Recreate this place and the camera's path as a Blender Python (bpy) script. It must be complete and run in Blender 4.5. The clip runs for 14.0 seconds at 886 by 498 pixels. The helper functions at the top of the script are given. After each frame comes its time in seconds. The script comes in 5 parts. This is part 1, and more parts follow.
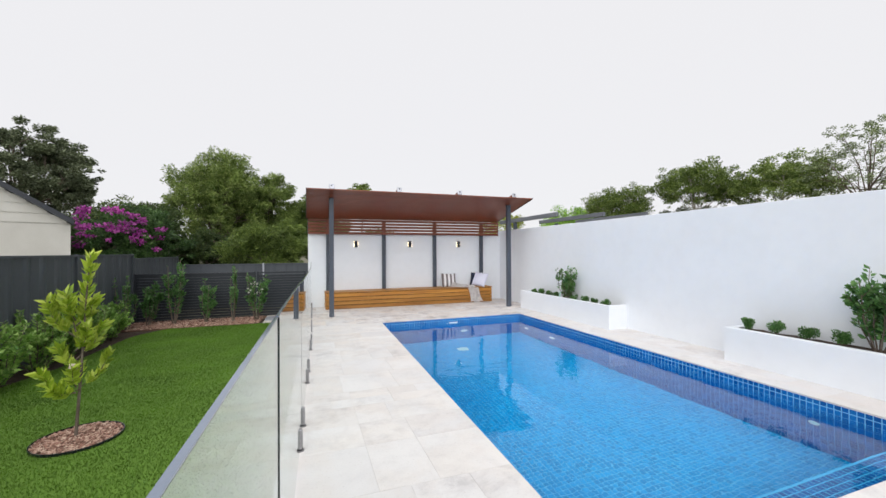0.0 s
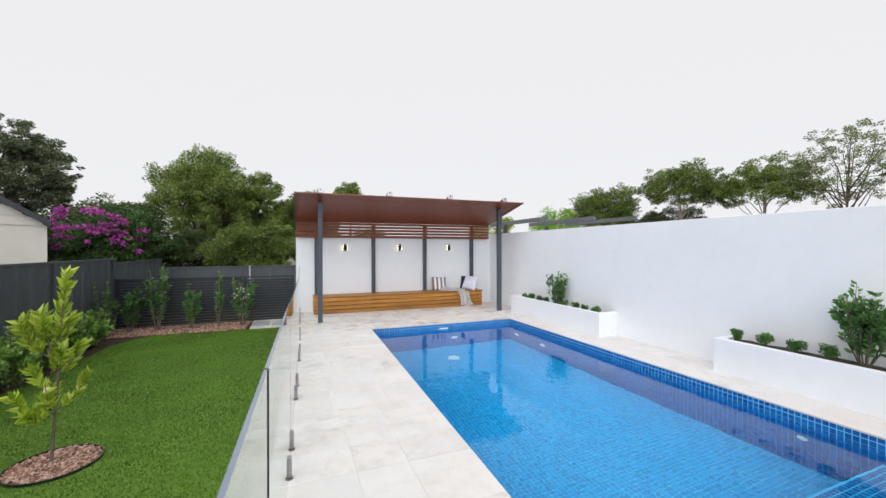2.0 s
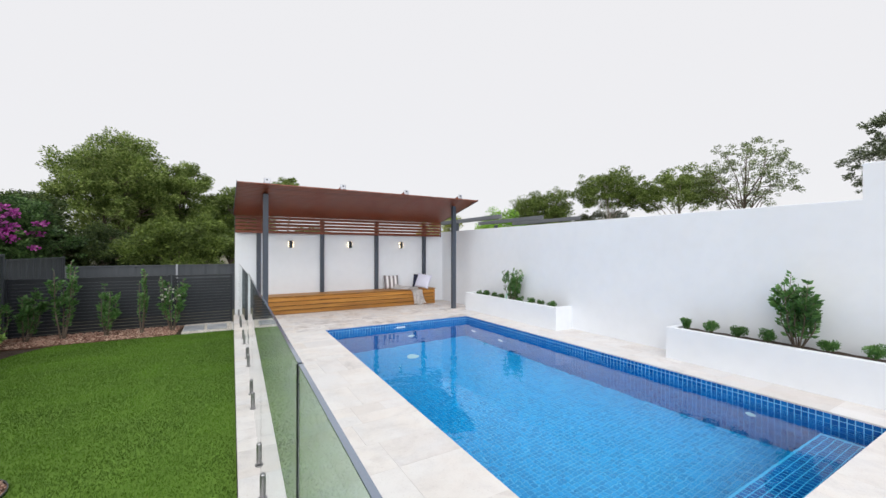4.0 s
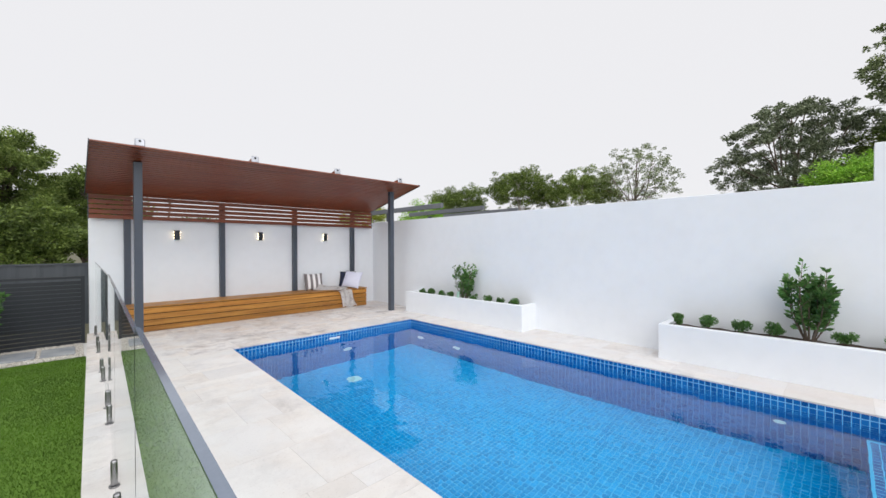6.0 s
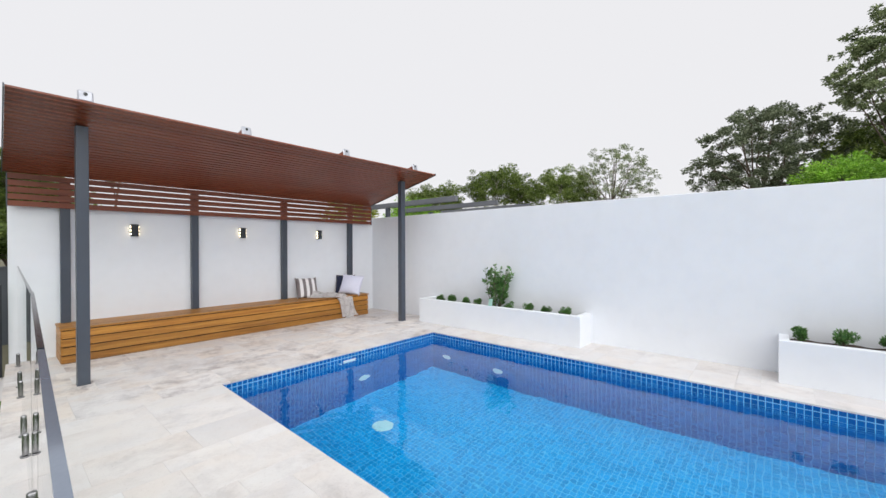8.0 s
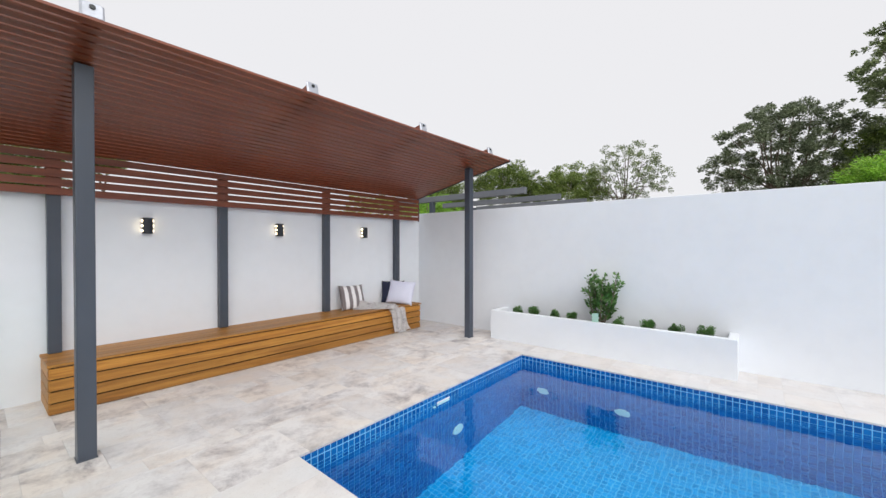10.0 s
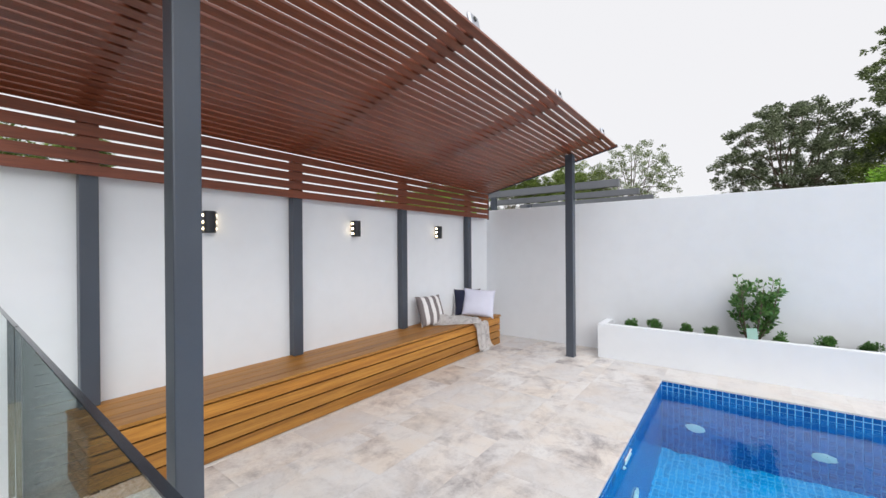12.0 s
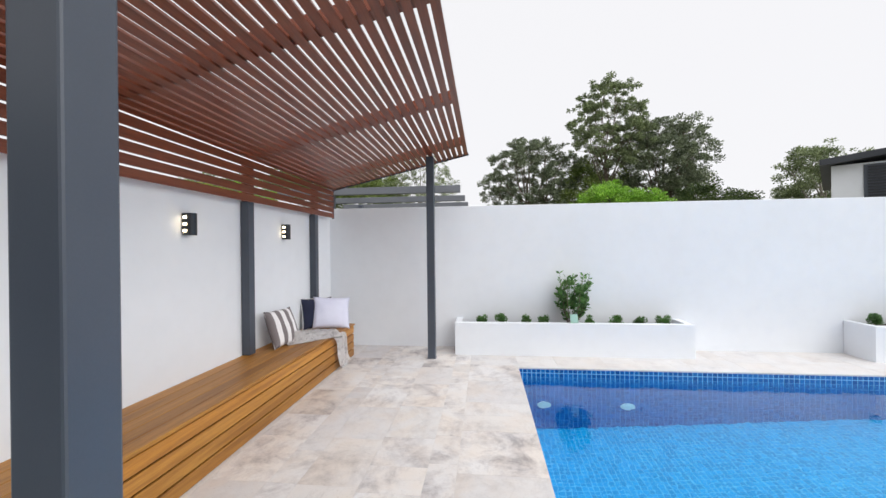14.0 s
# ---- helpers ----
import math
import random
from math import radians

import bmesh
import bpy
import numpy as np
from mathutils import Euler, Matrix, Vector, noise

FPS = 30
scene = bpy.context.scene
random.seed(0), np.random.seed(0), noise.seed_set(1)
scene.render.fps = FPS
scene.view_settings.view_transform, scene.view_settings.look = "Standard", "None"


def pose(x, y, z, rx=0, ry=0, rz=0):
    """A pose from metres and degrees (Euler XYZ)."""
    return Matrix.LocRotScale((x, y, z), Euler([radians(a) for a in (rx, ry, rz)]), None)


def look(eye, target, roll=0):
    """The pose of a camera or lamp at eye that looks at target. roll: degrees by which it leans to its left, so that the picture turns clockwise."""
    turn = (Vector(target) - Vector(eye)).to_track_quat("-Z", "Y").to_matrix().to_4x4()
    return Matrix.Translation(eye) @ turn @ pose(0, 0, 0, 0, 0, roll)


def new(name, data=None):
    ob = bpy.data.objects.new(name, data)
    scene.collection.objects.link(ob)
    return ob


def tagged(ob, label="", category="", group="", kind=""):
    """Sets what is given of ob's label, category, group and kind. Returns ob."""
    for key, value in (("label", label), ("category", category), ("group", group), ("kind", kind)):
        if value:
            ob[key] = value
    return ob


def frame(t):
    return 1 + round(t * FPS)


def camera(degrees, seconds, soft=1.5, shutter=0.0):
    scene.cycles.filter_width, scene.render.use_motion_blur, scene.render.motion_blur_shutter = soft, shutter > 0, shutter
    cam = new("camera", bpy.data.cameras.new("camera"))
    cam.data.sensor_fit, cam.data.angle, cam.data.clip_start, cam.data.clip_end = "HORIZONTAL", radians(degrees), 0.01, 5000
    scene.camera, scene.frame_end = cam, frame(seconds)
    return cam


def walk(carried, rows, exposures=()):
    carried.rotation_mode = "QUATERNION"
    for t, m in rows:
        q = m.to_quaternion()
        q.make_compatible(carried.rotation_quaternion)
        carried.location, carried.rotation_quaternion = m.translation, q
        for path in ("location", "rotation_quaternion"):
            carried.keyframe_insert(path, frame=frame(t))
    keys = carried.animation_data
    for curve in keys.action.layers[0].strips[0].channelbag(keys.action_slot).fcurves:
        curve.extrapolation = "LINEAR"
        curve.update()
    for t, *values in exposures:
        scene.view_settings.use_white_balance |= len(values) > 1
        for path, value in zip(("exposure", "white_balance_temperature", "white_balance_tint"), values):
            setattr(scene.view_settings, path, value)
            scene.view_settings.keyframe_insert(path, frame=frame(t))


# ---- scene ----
cam = camera(97.8, 14.0)
PATH = [
    (0, (-0.106, 0.289, 1.503), (0.561, 2.174, 1.516), -0.3),
    (0.5, (-0.138, 0.222, 1.548), (0.551, 2.1, 1.553), -0.3),
    (1, (-0.133, 0.232, 1.605), (0.582, 2.1, 1.604), -0.4),
    (1.5, (-0.093, 0.314, 1.674), (0.643, 2.173, 1.673), -0.2),
    (2, (-0.12, 0.372, 1.684), (0.601, 2.237, 1.683), -0.1),
    (4.5, (-0.436, 1.045, 1.532), (0.718, 2.678, 1.528), -0.1),
    (5, (-0.377, 1.472, 1.491), (0.92, 2.995, 1.474), -0.3),
    (5.5, (-0.334, 1.872, 1.482), (1.016, 3.348, 1.468), -0.2),
    (6, (-0.279, 2.307, 1.475), (1.108, 3.748, 1.464), -0.2),
    (6.5, (-0.222, 2.736, 1.468), (1.2, 4.142, 1.456), -0.2),
    (7, (-0.206, 3.156, 1.46), (1.247, 4.53, 1.453), -0.2),
    (7.5, (-0.188, 3.575, 1.456), (1.3, 4.911, 1.449), -0.2),
    (10, (-0.062, 5.977, 1.5), (1.487, 7.242, 1.482), 0.0),
    (10.5, (-0.085, 6.468, 1.501), (1.473, 7.723, 1.489), -0.0),
    (11, (-0.136, 6.952, 1.486), (1.429, 8.198, 1.48), -0.2),
    (11.5, (-0.147, 7.409, 1.492), (1.43, 8.639, 1.483), -0.3),
    (12, (-0.174, 7.845, 1.494), (1.421, 9.052, 1.489), -0.4),
    (12.5, (-0.152, 8.212, 1.476), (1.488, 9.356, 1.473), -0.6),
    (13, (-0.162, 8.59, 1.482), (1.535, 9.648, 1.483), -0.6),
    (13.5, (-0.152, 8.812, 1.498), (1.664, 9.649, 1.493), -0.6),
    (14, (-0.16, 8.918, 1.503), (1.829, 9.132, 1.5), -0.6),
]

walk(cam, [(t, look(eye, target, roll)) for t, eye, target, roll in PATH], [(0, 0.69), (10, 0.67), (12.5, 0.76), (14, 0.79)])

# ---- world and light ----
world = bpy.data.worlds.new("overcast_sky")
scene.world = world
world.use_nodes = True
wn, wl = world.node_tree.nodes, world.node_tree.links
wn.clear()
SUN_EL, SUN_AZ = 42.0, 210.0          # degrees; azimuth clockwise from +y
sky = wn.new("ShaderNodeTexSky")
sky.sky_type, sky.sun_disc = "NISHITA", False
sky.sun_elevation, sky.sun_rotation = radians(SUN_EL), radians(SUN_AZ)
cloud = wn.new("ShaderNodeMix")
cloud.data_type = "RGBA"
cloud.inputs["Factor"].default_value = 0.97
cloud.inputs["B"].default_value = (5.44, 5.41, 5.54, 1)     # even white cloud, in the sky's own units
bg = wn.new("ShaderNodeBackground")
bg.inputs["Strength"].default_value = 0.1
wout = wn.new("ShaderNodeOutputWorld")
wl.new(sky.outputs["Color"], cloud.inputs["A"])
wl.new(cloud.outputs["Result"], bg.inputs["Color"])
wl.new(bg.outputs["Background"], wout.inputs["Surface"])

sun = new("sun", bpy.data.lights.new("sun", "SUN"))
sun.data.energy, sun.data.angle, sun.data.color = 1.45, radians(80), (1.0, 0.99, 0.98)      # brighter cloud low in the south-west
az, el = radians(SUN_AZ), radians(SUN_EL)
sun.matrix_world = look((math.sin(az) * math.cos(el) * 30, math.cos(az) * math.cos(el) * 30, math.sin(el) * 30), (0, 0, 0))


# ---- materials ----
def material(name, rough=0.6, metal=0.0):
    m = bpy.data.materials.new(name)
    m.use_nodes = True
    b = m.node_tree.nodes["Principled BSDF"]
    b.inputs["Roughness"].default_value, b.inputs["Metallic"].default_value = rough, metal
    return m, m.node_tree.nodes, m.node_tree.links, b


def node(nodes, kind, **values):
    n = nodes.new(kind)
    for key, value in values.items():
        n.inputs[key.replace("_", " ")].default_value = value
    return n


def coords(nodes, links, scale=(1, 1, 1), world_space=True):
    """Scaled coordinates, of the world or of the object."""
    mp = nodes.new("ShaderNodeMapping")
    mp.inputs["Scale"].default_value = scale
    src = nodes.new("ShaderNodeNewGeometry") if world_space else nodes.new("ShaderNodeTexCoord")
    links.new(src.outputs["Position" if world_space else "Object"], mp.inputs["Vector"])
    return mp.outputs["Vector"]


def ramp(nodes, links, fac, stops):
    r = nodes.new("ShaderNodeValToRGB")
    while len(r.color_ramp.elements) < len(stops):
        r.color_ramp.elements.new(0.5)
    for e, (at, c) in zip(r.color_ramp.elements, stops):
        e.position, e.color = at, (*c, 1)
    links.new(fac, r.inputs["Fac"])
    return r.outputs["Color"]


def mixed(nodes, links, a, b, fac, mode="MIX"):
    x = nodes.new("ShaderNodeMix")
    x.data_type, x.blend_type = "RGBA", mode
    for sock, v in (("A", a), ("B", b), ("Factor", fac)):
        if isinstance(v, (int, float)):
            x.inputs[sock].default_value = v
        elif isinstance(v, tuple):
            x.inputs[sock].default_value = (*v, 1)
        else:
            links.new(v, x.inputs[sock])
    return x.outputs["Result"]


def bump(nodes, links, b, height, strength=0.2, distance=0.01):
    bp = node(nodes, "ShaderNodeBump", Strength=strength, Distance=distance)
    links.new(height, bp.inputs["Height"])
    links.new(bp.outputs["Normal"], b.inputs["Normal"])


def noise_of(nodes, links, vec, scale, detail=4.0, rough=0.55, distort=0.0):
    n = node(nodes, "ShaderNodeTexNoise", Scale=scale, Detail=detail, Roughness=rough, Distortion=distort)
    links.new(vec, n.inputs["Vector"])
    return n.outputs["Fac"]


def plain(name, low, high, rough=0.6, metal=0.0, coarse=1.5, fine=60.0, relief=0.1, depth=0.004, world_space=True, stretch=(1, 1, 1)):
    """A surface with slow patches between two colours, and a fine relief."""
    m, n, l, b = material(name, rough, metal)
    v = coords(n, l, stretch, world_space)
    big, small = noise_of(n, l, v, coarse), noise_of(n, l, v, fine, 3)
    c = ramp(n, l, big, [(0.3, low), (0.7, high)])
    c = mixed(n, l, c, ramp(n, l, small, [(0.3, (0.8, 0.8, 0.8)), (0.7, (1, 1, 1))]), 0.35, "MULTIPLY")
    l.new(c, b.inputs["Base Color"])
    bump(n, l, b, small, relief, depth)
    return m


def travertine(name, cloudiness, warmth):
    """Honed travertine: every slab is cut from another place of the same clouded, veined stone."""
    m, n, l, b = material(name, 0.6)
    v = coords(n, l)
    rnd = n.new("ShaderNodeObjectInfo").outputs["Random"]
    off = n.new("ShaderNodeVectorMath")
    off.operation = "MULTIPLY_ADD"
    comb = n.new("ShaderNodeCombineXYZ")
    for k in ("X", "Y", "Z"):
        l.new(rnd, comb.inputs[k])
    off.inputs[1].default_value = (37, 23, 11)
    l.new(comb.outputs["Vector"], off.inputs[0])
    l.new(v, off.inputs[2])
    o = off.outputs["Vector"]
    grey = noise_of(n, l, o, 3.0, 10, 0.74, 0.3)
    cream = noise_of(n, l, o, 2.4, 5, 0.6, 0.3)
    line = noise_of(n, l, o, 1.7, 6, 0.6, 0.5)
    blot = noise_of(n, l, v, 0.8, 3, 0.5, 0.4)
    pits = noise_of(n, l, v, 75, 3, 0.6)
    much = n.new("ShaderNodeMath")
    much.operation = "MULTIPLY"
    much.inputs[1].default_value = 7.31
    l.new(rnd, much.inputs[0])
    part_of = n.new("ShaderNodeMath")
    part_of.operation = "FRACT"
    l.new(much.outputs["Value"], part_of.inputs[0])
    amount = n.new("ShaderNodeMath")
    amount.operation = "MULTIPLY_ADD"
    amount.inputs[1].default_value, amount.inputs[2].default_value = cloudiness, cloudiness * 0.35
    l.new(part_of.outputs["Value"], amount.inputs[0])
    tone = ramp(n, l, rnd, [(0.0, (0.705, 0.675, 0.65)), (0.2, (0.74, 0.73, 0.725)), (0.4, (0.69, 0.68, 0.68)), (0.6, (0.75, 0.74, 0.735)), (0.8, (0.715, 0.695, 0.68)), (1.0, (0.735, 0.73, 0.725))])
    c = mixed(n, l, tone, ramp(n, l, grey, [(0.35, (0.44, 0.425, 0.445)), (0.45, (0.78, 0.765, 0.775)), (0.55, (1, 1, 1))]), amount.outputs["Value"], "MULTIPLY")
    c = mixed(n, l, c, ramp(n, l, cream, [(0.42, (1, 1, 1)), (0.62, (1.0, 0.915, 0.825))]), warmth, "MULTIPLY")
    c = mixed(n, l, c, ramp(n, l, part_of.outputs["Value"], [(0.0, (0.86, 0.845, 0.85)), (0.35, (1, 0.985, 0.97)), (0.7, (1.06, 1.05, 1.04)), (1.0, (0.95, 0.90, 0.85))]), warmth, "MULTIPLY")
    c = mixed(n, l, c, ramp(n, l, line, [(0.475, (1, 1, 1)), (0.5, (0.66, 0.63, 0.62)), (0.525, (1, 1, 1))]), cloudiness * 0.22, "MULTIPLY")
    c = mixed(n, l, c, ramp(n, l, blot, [(0.35, (0.93, 0.93, 0.94)), (0.65, (1, 1, 1))]), 0.8, "MULTIPLY")
    c = mixed(n, l, c, ramp(n, l, pits, [(0.28, (0.68, 0.64, 0.61)), (0.4, (1, 1, 1))]), 0.6, "MULTIPLY")
    l.new(c, b.inputs["Base Color"])
    bump(n, l, b, pits, 0.15, 0.003)
    return m


def timber(name, dark, mid, light, rough, along=0, worn=0.3, coat=0.0):
    """Board timber; the grain runs along the given axis and every board has its own tone."""
    m, n, l, b = material(name, rough)
    scale = [14.0, 14.0, 14.0]
    scale[along] = 0.55
    v = coords(n, l, tuple(scale))
    rnd = n.new("ShaderNodeObjectInfo").outputs["Random"]
    grain = noise_of(n, l, v, 1.6, 6, 0.65, 0.8)
    fine = noise_of(n, l, v, 16.0, 4, 0.65)
    c = ramp(n, l, grain, [(0.28, dark), (0.5, mid), (0.72, light)])
    tone = ramp(n, l, rnd, [(0.0, (0.66, 0.62, 0.56)), (0.5, (0.9, 0.9, 0.9)), (1.0, (1.12, 1.08, 1.0))])
    c = mixed(n, l, c, tone, worn, "MULTIPLY")
    c = mixed(n, l, c, ramp(n, l, fine, [(0.34, (0.62, 0.57, 0.52)), (0.56, (1, 1, 1))]), 0.6, "MULTIPLY")
    l.new(c, b.inputs["Base Color"])
    b.inputs["Coat Weight"].default_value = coat
    b.inputs["Coat Roughness"].default_value = 0.3
    bump(n, l, b, fine, 0.12, 0.002)
    return m


def render_wall():
    """White painted render with trowel clouds."""
    m, n, l, b = material("white_render", 0.75)
    v = coords(n, l)
    big, mid, small = noise_of(n, l, v, 0.7, 3), noise_of(n, l, v, 6.0, 4), noise_of(n, l, v, 180, 2)
    c = ramp(n, l, big, [(0.3, (0.778, 0.806, 0.848)), (0.7, (0.816, 0.844, 0.884))])
    c = mixed(n, l, c, ramp(n, l, mid, [(0.3, (0.965, 0.965, 0.965)), (0.6, (1, 1, 1))]), 0.6, "MULTIPLY")
    l.new(c, b.inputs["Base Color"])
    h = n.new("ShaderNodeMath")
    h.operation = "MULTIPLY_ADD"
    h.inputs[1].default_value = 0.4
    l.new(mid, h.inputs[0])
    l.new(small, h.inputs[2])
    bump(n, l, b, h.outputs["Value"], 0.1, 0.002)
    return m


def mosaic(name, blues):
    """Glazed blue mosaic: every tile has its own blue."""
    m, n, l, b = material(name, 0.12)
    geo, info = n.new("ShaderNodeNewGeometry"), n.new("ShaderNodeObjectInfo")
    add = n.new("ShaderNodeMath")
    add.operation = "ADD"
    l.new(geo.outputs["Random Per Island"], add.inputs[0])
    l.new(info.outputs["Random"], add.inputs[1])
    fr = n.new("ShaderNodeMath")
    fr.operation = "FRACT"
    l.new(add.outputs["Value"], fr.inputs[0])
    c = ramp(n, l, fr.outputs["Value"], blues)
    mott = noise_of(n, l, coords(n, l), 40, 3)
    c = mixed(n, l, c, ramp(n, l, mott, [(0.3, (0.75, 0.8, 0.85)), (0.7, (1, 1, 1))]), 0.5, "MULTIPLY")
    l.new(c, b.inputs["Base Color"])
    return m


def water_material():
    m, n, l, b = material("pool_water", 0.0)
    b.inputs["Base Color"].default_value = (0.38, 0.92, 1.0, 1)
    b.inputs["Transmission Weight"].default_value = 1.0
    b.inputs["IOR"].default_value = 1.33
    b.inputs["Specular IOR Level"].default_value = 1.0
    v = coords(n, l)
    w1, w2 = noise_of(n, l, v, 2.2, 2, 0.5, 0.3), noise_of(n, l, v, 9.0, 2, 0.5, 0.2)
    h = n.new("ShaderNodeMath")
    h.operation = "MULTIPLY_ADD"
    h.inputs[1].default_value = 0.25
    l.new(w2, h.inputs[0])
    l.new(w1, h.inputs[2])
    bump(n, l, b, h.outputs["Value"], 0.2, 0.03)
    return m


def glass_material(name, tint):
    m, n, l, b = material(name, 0.0)
    b.inputs["Base Color"].default_value = (*tint, 1)
    b.inputs["Transmission Weight"].default_value = 1.0
    b.inputs["IOR"].default_value = 1.5
    return m


def leaf_material(name, dark, mid, light, rough=0.5):
    m, n, l, b = material(name, rough)
    rnd = n.new("ShaderNodeNewGeometry").outputs["Random Per Island"]
    c = ramp(n, l, rnd, [(0.0, dark), (0.55, mid), (1.0, light)])
    # slow noise paints lighter and shaded clumps into the leaf colour
    clump_shade = noise_of(n, l, coords(n, l), 1.3, 3)
    c = mixed(n, l, c, ramp(n, l, clump_shade, [(0.3, (0.42, 0.46, 0.42)), (0.7, (1.2, 1.2, 1.1))]), 0.75, "MULTIPLY")
    l.new(c, b.inputs["Base Color"])
    tr = n.new("ShaderNodeBsdfTranslucent")
    l.new(c, tr.inputs["Color"])
    mx = n.new("ShaderNodeMixShader")
    mx.inputs["Fac"].default_value = 0.3
    l.new(b.outputs["BSDF"], mx.inputs[1])
    l.new(tr.outputs["BSDF"], mx.inputs[2])
    l.new(mx.outputs["Shader"], n["Material Output"].inputs["Surface"])
    return m


def stripes(name, a, b_col, count, axis):
    """Woven cloth with stripes across the given object axis."""
    m, n, l, b = material(name, 0.9)
    v = coords(n, l, (1, 1, 1), False)
    sep = n.new("ShaderNodeSeparateXYZ")
    l.new(v, sep.inputs["Vector"])
    mul = n.new("ShaderNodeMath")
    mul.operation = "MULTIPLY_ADD"
    mul.inputs[1].default_value, mul.inputs[2].default_value = count, 0.25
    l.new(sep.outputs[axis], mul.inputs[0])
    fr = n.new("ShaderNodeMath")
    fr.operation = "FRACT"
    l.new(mul.outputs["Value"], fr.inputs[0])
    c = ramp(n, l, fr.outputs["Value"], [(0.0, a), (0.49, a), (0.51, b_col), (0.99, b_col)])
    weave = noise_of(n, l, v, 260, 2)
    c = mixed(n, l, c, ramp(n, l, weave, [(0.3, (0.82, 0.82, 0.82)), (0.7, (1, 1, 1))]), 0.6, "MULTIPLY")
    l.new(c, b.inputs["Base Color"])
    bump(n, l, b, weave, 0.3, 0.002)
    return m


WHITE = render_wall()
STONE = travertine("travertine", 0.30, 0.3)
VEINED = travertine("veined_travertine", 0.80, 0.62)
JOINT = plain("joint_mortar", (0.60, 0.585, 0.57), (0.68, 0.665, 0.65), 0.9)
STEEL = plain("charcoal_powdercoat", (0.053, 0.064, 0.086), (0.066, 0.079, 0.104), 0.36, 0.0, 2.0, 250, 0.04, 0.001)
DARKFENCE = plain("dark_fence_paint", (0.014, 0.017, 0.023), (0.020, 0.024, 0.032), 0.45, 0.0, 1.2, 120, 0.05, 0.001)
GREYFENCE = plain("grey_sheet_fence", (0.055, 0.064, 0.076), (0.07, 0.08, 0.092), 0.5, 0.0, 1.2, 120, 0.05, 0.001)
GALV = plain("galvanised_steel", (0.40, 0.42, 0.46), (0.55, 0.57, 0.62), 0.4, 0.7, 8.0, 90, 0.05, 0.001)
BENCHWOOD = timber("oiled_hardwood", (0.23, 0.088, 0.013), (0.42, 0.185, 0.028), (0.57, 0.285, 0.054), 0.46, 0, 1.0, 0.03)
ROOFWOOD = timber("stained_slat", (0.150, 0.034, 0.014), (0.215, 0.052, 0.021), (0.275, 0.074, 0.031), 0.34, 0, 0.3, 0.0)
# one mosaic in two tones: light on the floor is put into FLOORTILE's colour
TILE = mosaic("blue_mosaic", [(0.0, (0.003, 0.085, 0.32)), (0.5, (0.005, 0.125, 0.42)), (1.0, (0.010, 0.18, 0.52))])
FLOORTILE = mosaic("lit_floor_mosaic", [(0.0, (0.003, 0.32, 0.70)), (0.5, (0.004, 0.39, 0.80)), (1.0, (0.008, 0.46, 0.88))])
# grout below water follows the same painted tones: darker walls, brighter floor
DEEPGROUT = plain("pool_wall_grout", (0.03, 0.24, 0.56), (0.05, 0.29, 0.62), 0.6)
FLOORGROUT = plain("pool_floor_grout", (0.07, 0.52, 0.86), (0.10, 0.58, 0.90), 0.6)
GROUT = plain("pool_grout", (0.22, 0.58, 0.86), (0.28, 0.66, 0.90), 0.6)
WATER = water_material()
GLASS = glass_material("clear_fence_glass", (0.84, 0.975, 0.955))
GLASSEDGE = plain("glass_edge_seal", (0.008, 0.012, 0.012), (0.015, 0.02, 0.02), 0.25)
EDGEGLOSS = plain("polished_glass_edge", (0.21, 0.25, 0.32), (0.26, 0.31, 0.39), 0.10, 0.4, 3, 200, 0.01, 0.0005)
EDGEDARK = plain("dark_glass_edge", (0.022, 0.028, 0.036), (0.034, 0.042, 0.052), 0.14, 0.0, 3, 200, 0.01, 0.0005)
CHROME = plain("brushed_stainless", (0.30, 0.30, 0.31), (0.42, 0.42, 0.43), 0.3, 1.0, 5, 200, 0.05, 0.001)
TURF = leaf_material("turf_blades", (0.082, 0.180, 0.011), (0.100, 0.210, 0.015), (0.126, 0.242, 0.022), 0.65)
TURFBASE = plain("turf_base", (0.087, 0.178, 0.012), (0.104, 0.204, 0.016), 0.9, 0, 3, 90, 0.4, 0.01)
SOIL = plain("garden_soil", (0.035, 0.022, 0.015), (0.075, 0.05, 0.035), 0.95, 0, 5, 70, 0.8, 0.02)
MULCHBASE = plain("mulch_bed", (0.16, 0.085, 0.055), (0.27, 0.16, 0.11), 0.95, 0, 8, 60, 0.8, 0.02)
BARK = plain("bark", (0.10, 0.075, 0.055), (0.20, 0.16, 0.125), 0.9, 0, 6, 50, 0.6, 0.02)
PALEBARK = plain("pale_bark", (0.32, 0.28, 0.24), (0.5, 0.46, 0.41), 0.85, 0, 4, 40, 0.4, 0.01)
PLASTIC = plain("white_plastic", (0.78, 0.8, 0.8), (0.84, 0.85, 0.85), 0.35)
GROUND = plain("ground_earth", (0.10, 0.095, 0.06), (0.16, 0.15, 0.09), 0.95, 0, 0.4, 12, 0.4, 0.05)
CREAM = plain("cream_cladding", (0.60, 0.585, 0.53), (0.68, 0.665, 0.61), 0.6)
ROOFDARK = plain("dark_roof_sheet", (0.03, 0.035, 0.045), (0.05, 0.055, 0.065), 0.5)


# ---- mesh helpers ----
def mesh_of(name, verts, faces, mat, smooth=False):
    me = bpy.data.meshes.new(name)
    me.from_pydata([tuple(v) for v in verts], [], [tuple(f) for f in faces])
    me.materials.append(mat)
    if smooth:
        me.polygons.foreach_set("use_smooth", [True] * len(me.polygons))
    me.update()
    return me


def under(ob, parent):
    ob.parent = parent
    return ob


